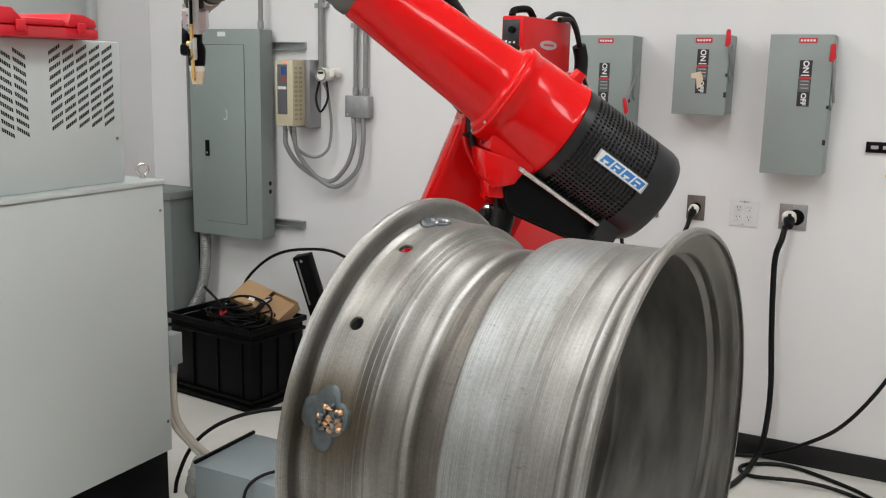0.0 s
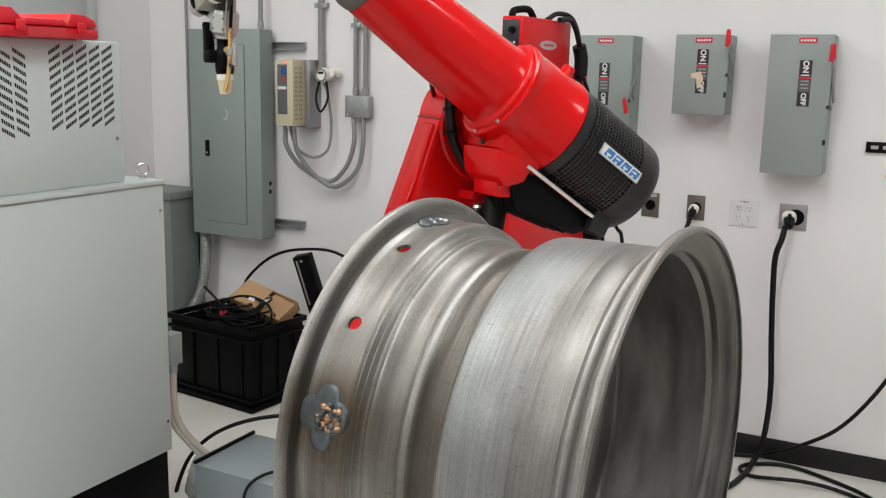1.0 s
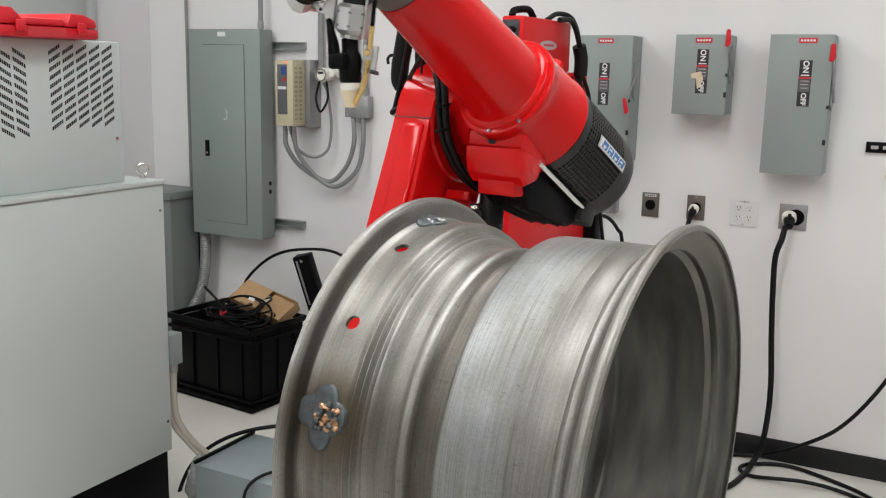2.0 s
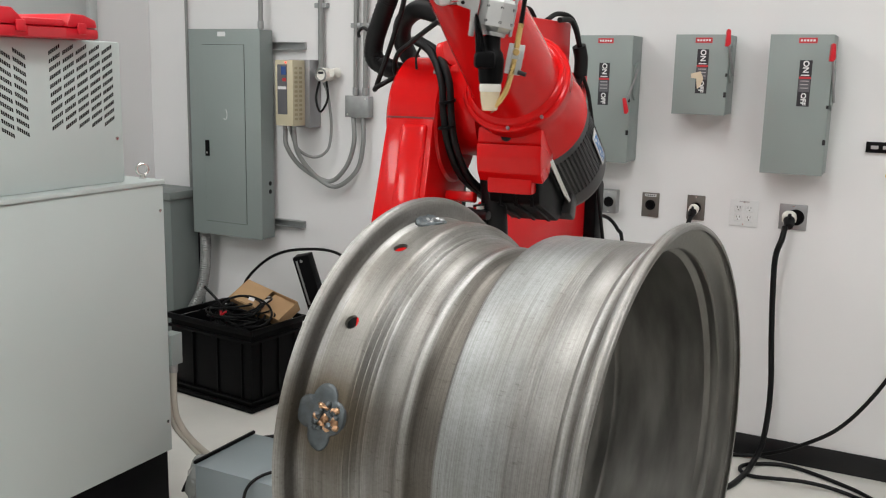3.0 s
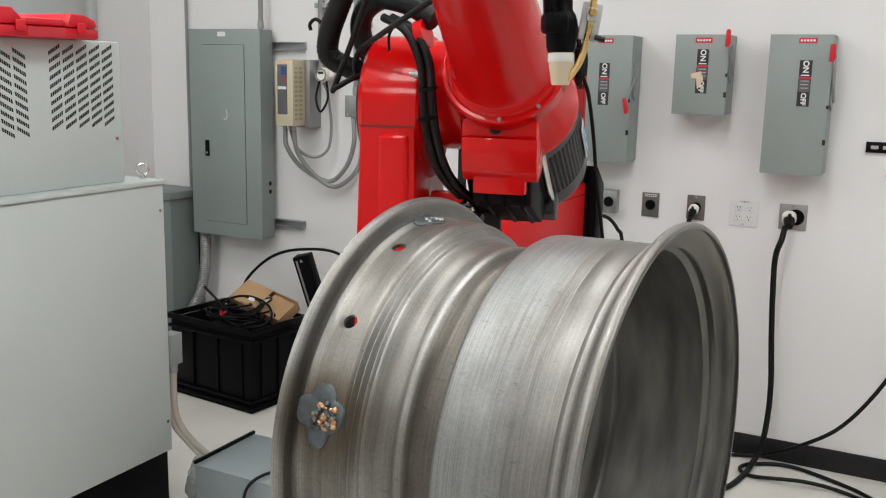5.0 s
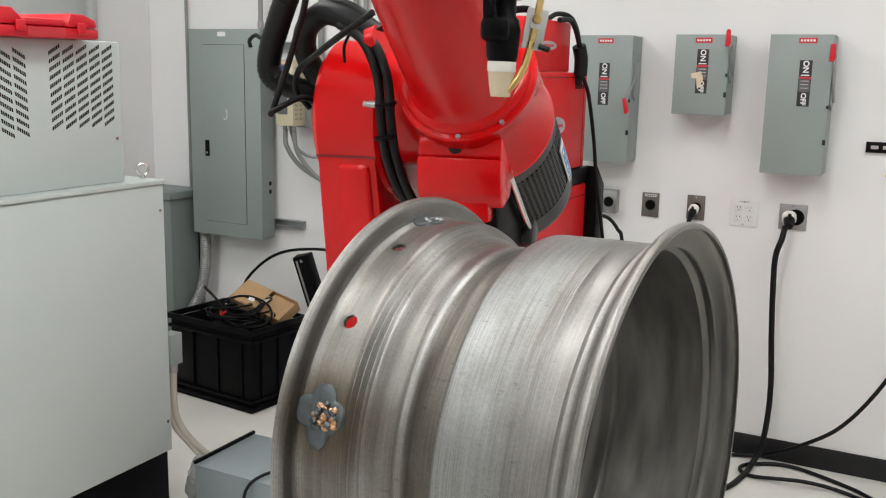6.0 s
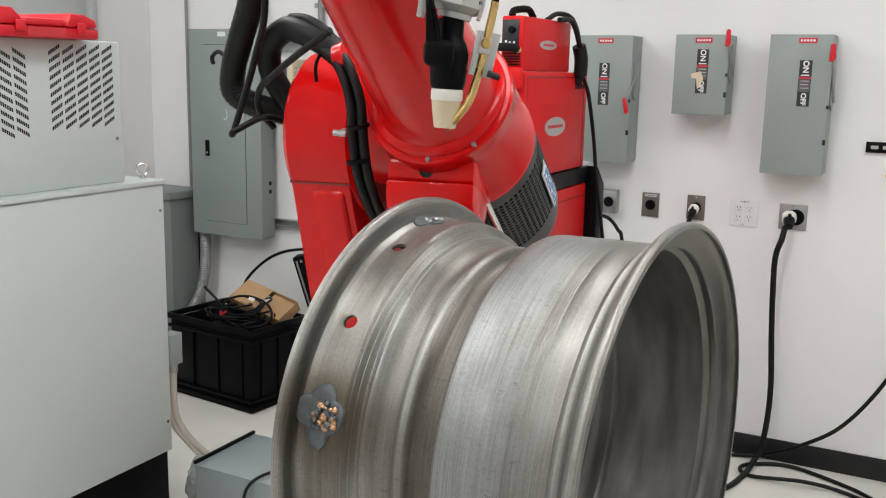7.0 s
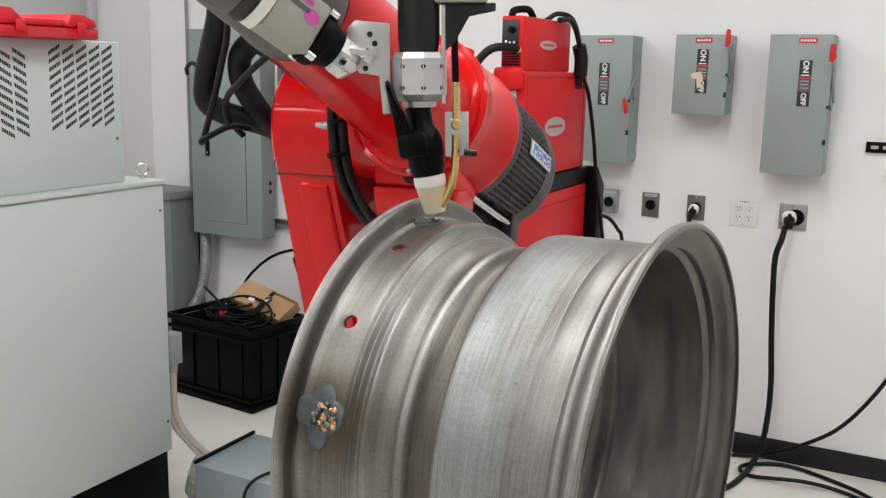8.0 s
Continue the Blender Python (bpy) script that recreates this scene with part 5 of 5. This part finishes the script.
def storage_bin():
    e = thing("storage_bin", "black plastic stacking bin full of cables on the floor", "bin", BIN)
    L_, W_, H_, t = 0.60, 0.40, 0.43, 0.006
    bm = box(B(), -L_ + 0.01, -0.01, 0.01, W_ - 0.01, 0.0, 0.012)
    part("bottom", bm, BLACK, e)
    part("front_wall", box(B(), -L_ + 0.012, -0.012, 0.012, 0.012 + t, 0.012, H_ - 0.03, 0.001), BLACK, e)
    part("back_wall", box(B(), -L_ + 0.012, -0.012, W_ - 0.012 - t, W_ - 0.012, 0.012, H_ - 0.03, 0.001), BLACK, e)
    part("end_wall", box(B(), -0.012 - t, -0.012, 0.0185, W_ - 0.0185, 0.012, H_ - 0.03, 0.001), BLACK, e)
    part("end_wall", box(B(), -L_ + 0.012, -L_ + 0.012 + t, 0.0185, W_ - 0.0185, 0.012, H_ - 0.03, 0.001), BLACK, e)
    for z0, z1, o in ((H_ - 0.028, H_, 0.004), (H_ - 0.075, H_ - 0.058, 0.0), (0.015, 0.032, 0.002), (0.055, 0.066, 0.0)):
        part("rim_band", box(B(), -L_ - o, o, -o, 0.011, z0, z1, 0.002), BLACK, e)
        part("rim_band", box(B(), -L_ - o, o, W_ - 0.011, W_ + o, z0, z1, 0.002), BLACK, e)
        part("rim_band", box(B(), -0.011, o, 0.0112, W_ - 0.0112, z0, z1, 0.002), BLACK, e)
        part("rim_band", box(B(), -L_ - o, -L_ + 0.011, 0.0112, W_ - 0.0112, z0, z1, 0.002), BLACK, e)
    for x in (-0.42, -0.24, -0.07):
        part("wall_rib", box(B(), x - 0.004, x + 0.004, 0.001, 0.0115, 0.067, H_ - 0.076, 0.001), BLACK, e)
    for y in (0.08, 0.20, 0.32):
        part("wall_rib", box(B(), -0.0115, -0.001, y - 0.004, y + 0.004, 0.067, H_ - 0.076, 0.001), BLACK, e)
    return e


storage_bin()
rnd = random.Random(7)
for i in range(16):
    cx, cy, cz = -0.27 + rnd.uniform(-0.05, 0.07), 0.19 + rnd.uniform(-0.04, 0.04), 0.395 + 0.0055 * i
    rx, ry = rnd.uniform(0.11, 0.18), rnd.uniform(0.07, 0.12)
    ph, tl = rnd.uniform(0, 6), rnd.uniform(-0.30, 0.30)
    pts = []
    for k in range(13):
        t = ph + k * 0.54
        x, y = cx + rx * math.cos(t), cy + ry * math.sin(t)
        pts.append((x, y, cz + 0.030 * math.sin(t * 1.0 + i) + 0.22 * (y - cy) + tl * (x - cx) * 0.6))
    ob = solid("coiled_cable", hose(B(), pts, rnd.choice((0.0045, 0.005, 0.006)), 8, 8), RUBBER, "black cable coiled loosely in the bin", "cable", group="cables in the bin", m=BIN)
solid("bin_filling", box(B(), -0.575, -0.025, 0.025, 0.375, 0.013, 0.335, 0.03), RUBBER, "tangled black cables packed in the bin", "cables", m=BIN)
solid("stiff_cable", hose(B(), [(-0.30, 0.16, 0.40), (-0.36, 0.13, 0.50), (-0.43, 0.10, 0.575)], 0.007, 8, 8), RUBBER, "stiff black cable end sticking out of the bin", "cable", m=BIN)
solid("red_wire", hose(B(), [(-0.31, 0.10, 0.46), (-0.285, 0.08, 0.45), (-0.26, 0.09, 0.47)], 0.006, 6, 8), REDPL, "short red wire end in the bin", "wire", m=BIN)
solid("white_tag", box(B(), -0.015, 0.015, -0.008, 0.008, -0.001, 0.001), LABELW, "white tag on a cable in the bin", "tag", m=BIN @ pose(-0.13, 0.14, 0.545, 50, 15, 20))
e = thing("cardboard_box", "open brown cardboard carton tipped in the bin", "carton", Matrix.Translation((-2.975, 3.815, 0.435)) @ pose(0, 0, 0, 30, 11, -6))
part("side", box(B(), -0.21, 0.15, -0.09, -0.086, 0.025, 0.085), CARD, e)
part("side", box(B(), -0.21, 0.15, 0.056, 0.06, 0.025, 0.085), CARD, e)
part("end", box(B(), -0.21, -0.206, -0.0855, 0.0555, 0.025, 0.085), CARD, e)
part("end", box(B(), 0.146, 0.15, -0.0855, 0.0555, 0.025, 0.085), CARD, e)
part("flap", box(B(), -0.206, -0.02, -0.0855, 0.0555, 0.0855, 0.089), CARD, e)
part("flap", box(B(), -0.016, 0.146, -0.0855, 0.0555, 0.060, 0.064), CARD, e)
e = thing("cable_chain", "black plastic cable-chain end leaning out of the bin", "cable chain", Matrix.Translation((-2.735, 3.80, 0.66)) @ pose(0, 0, 0, 8, -14, 10))
part("shell", box(B(), -0.045, 0.045, -0.03, 0.03, -0.33, 0.11, 0.005), BLACK, e)
part("rail", box(B(), -0.030, -0.020, -0.034, -0.0305, -0.15, 0.09, 0.001), CONDUIT, e)
part("knob", cyl(B(), (0.0, -0.032, 0.085), (0.0, -0.0305, 0.085), 0.008, n=12), CONDUIT, e)
solid("arched_cable", hose(B(), [(-3.30, 3.95, 0.45), (-3.285, 4.0, 0.546), (-3.126, 4.0, 0.676), (-2.936, 4.0, 0.738), (-2.682, 4.0, 0.741), (-2.45, 3.95, 0.60), (-2.3, 3.9, 0.012)], 0.008, 10, 10), RUBBER, "black cable arching over the bin", "cable")
# added dark backdrop, hidden by the rim, that blackens the view through its holes
e = thing("hose_bundle", "added black hose loops, a dark backdrop to the rim's drilled holes", "hoses", pose(-1.86, 2.90, 0))
for k in range(4):
    d = (k - 1.5) * 0.062
    part("hose", hose(B(), [(-0.20 + d, 0.10 + d * 0.4, 0.04), (-0.10 + d, 0.05, 0.40), (-0.03 + d, 0.02, 0.72 + 0.02 * k), (0.04 + d, -0.02, 0.74 + 0.02 * k), (0.09 + d, -0.05, 0.42), (0.20 + d, -0.12, 0.04)], 0.038, 10, 14, 0.0012, 0.014), RUBBER, e)
# cable that sags as the arm swings round
sag = solid("slack_cable", hose(B(), [(-2.05, 2.95, 0.36), (-2.25, 2.80, 0.35), (-2.40, 2.72, 0.29), (-2.50, 2.67, 0.19), (-2.55, 2.64, 0.06), (-2.55, 2.62, -0.02)], 0.008, 10, 12), RUBBER, "slack black cable sinking slowly behind the rim", "cable")


# ---- what moves ----
def motions():
    arm = {"column": [], "lower": [], "fore": [], "hose": []}
    for t, turn, lean, rise in JOINTS:
        c, l, f, h = arm_frames(turn, lean, rise)
        arm["column"].append((t, c)), arm["lower"].append((t, l)), arm["fore"].append((t, f)), arm["hose"].append((t, h @ pose(0, float(np.interp(t, (0, 4.5, 6, 7, 7.5, 8), (0.05, 0.05, 0.02, 0.008, -0.012, -0.042))), float(np.interp(t, (0, 1.5, 3, 3.5, 4, 4.5, 6, 7, 7.5, 8), (-0.10, -0.03, 0.05, 0.05, 0.035, 0.025, 0.0, 0.0, -0.012, -0.03))))))
    walk(column, arm["column"])
    walk(lower_arm, arm["lower"])
    walk(forearm, arm["fore"])
    walk(hose_loop, arm["hose"])
    walk(drop_cable, [(t, arm_frames(a, b, c)[3] @ pose(0, float(np.interp(t, (0, 4.5, 7), (-0.01, -0.01, 0.012))), 0)) for t, a, b, c in JOINTS])
    tool, wrist, joint = [], [], []
    fore = dict(arm["fore"])
    for t, tip, lean in TORCH:
        yaw = -80 * max(0.0, 1 - t / 2.6)
        m = torch_frame(tip, lean, yaw)
        tool.append((t, m))
        end = m @ NECK @ Vector((-0.104, -0.012, 0.205))
        back = fore[t] @ TUBE_AXIS @ Vector((FORE, 0, -0.03))
        x = (end - back).normalized()
        up = Vector((0, 0, 1))
        z = (up - x * up.dot(x)).normalized()
        wrist.append((t, axes(end, x, z.cross(x), z)))
        joint.append((t, axes(back, x, z.cross(x), z)))
    walk(torch, tool)
    walk(hand, wrist)
    walk(wrist_link, joint)
    # the rim settles on its rollers
    rows = []
    for t, dx, dz, tip in ((0.0, 0.006, -0.0029, 0.81), (0.5, 0.0046, -0.0027, 0.70), (1.0, 0.0041, -0.0022, 0.60), (1.5, 0.0031, -0.0018, 0.48), (3.0, 0.0018, -0.0004, 0.08), (3.5, 0.0014, -0.0002, 0.06), (4.5, 0.0, 0.0, 0.02), (8.0, 0.0, 0.0, 0.0)):
        rows.append((t, Matrix.Translation((WHEEL_AT[0] + dx, WHEEL_AT[1], WHEEL_AT[2] + dz)) @ pose(0, 0, 0, 0, tip, 0) @ WHEEL_TURN))
    walk(wheel, rows)
    walk(sag, [(0.0, pose(0, 0, 0)), (1.0, pose(0, 0, -0.03)), (3.5, pose(0, 0, -0.13)), (4.5, pose(0, 0, -0.17)), (6.0, pose(0, 0, -0.34)), (8.0, pose(0, 0, -0.36))])


motions()
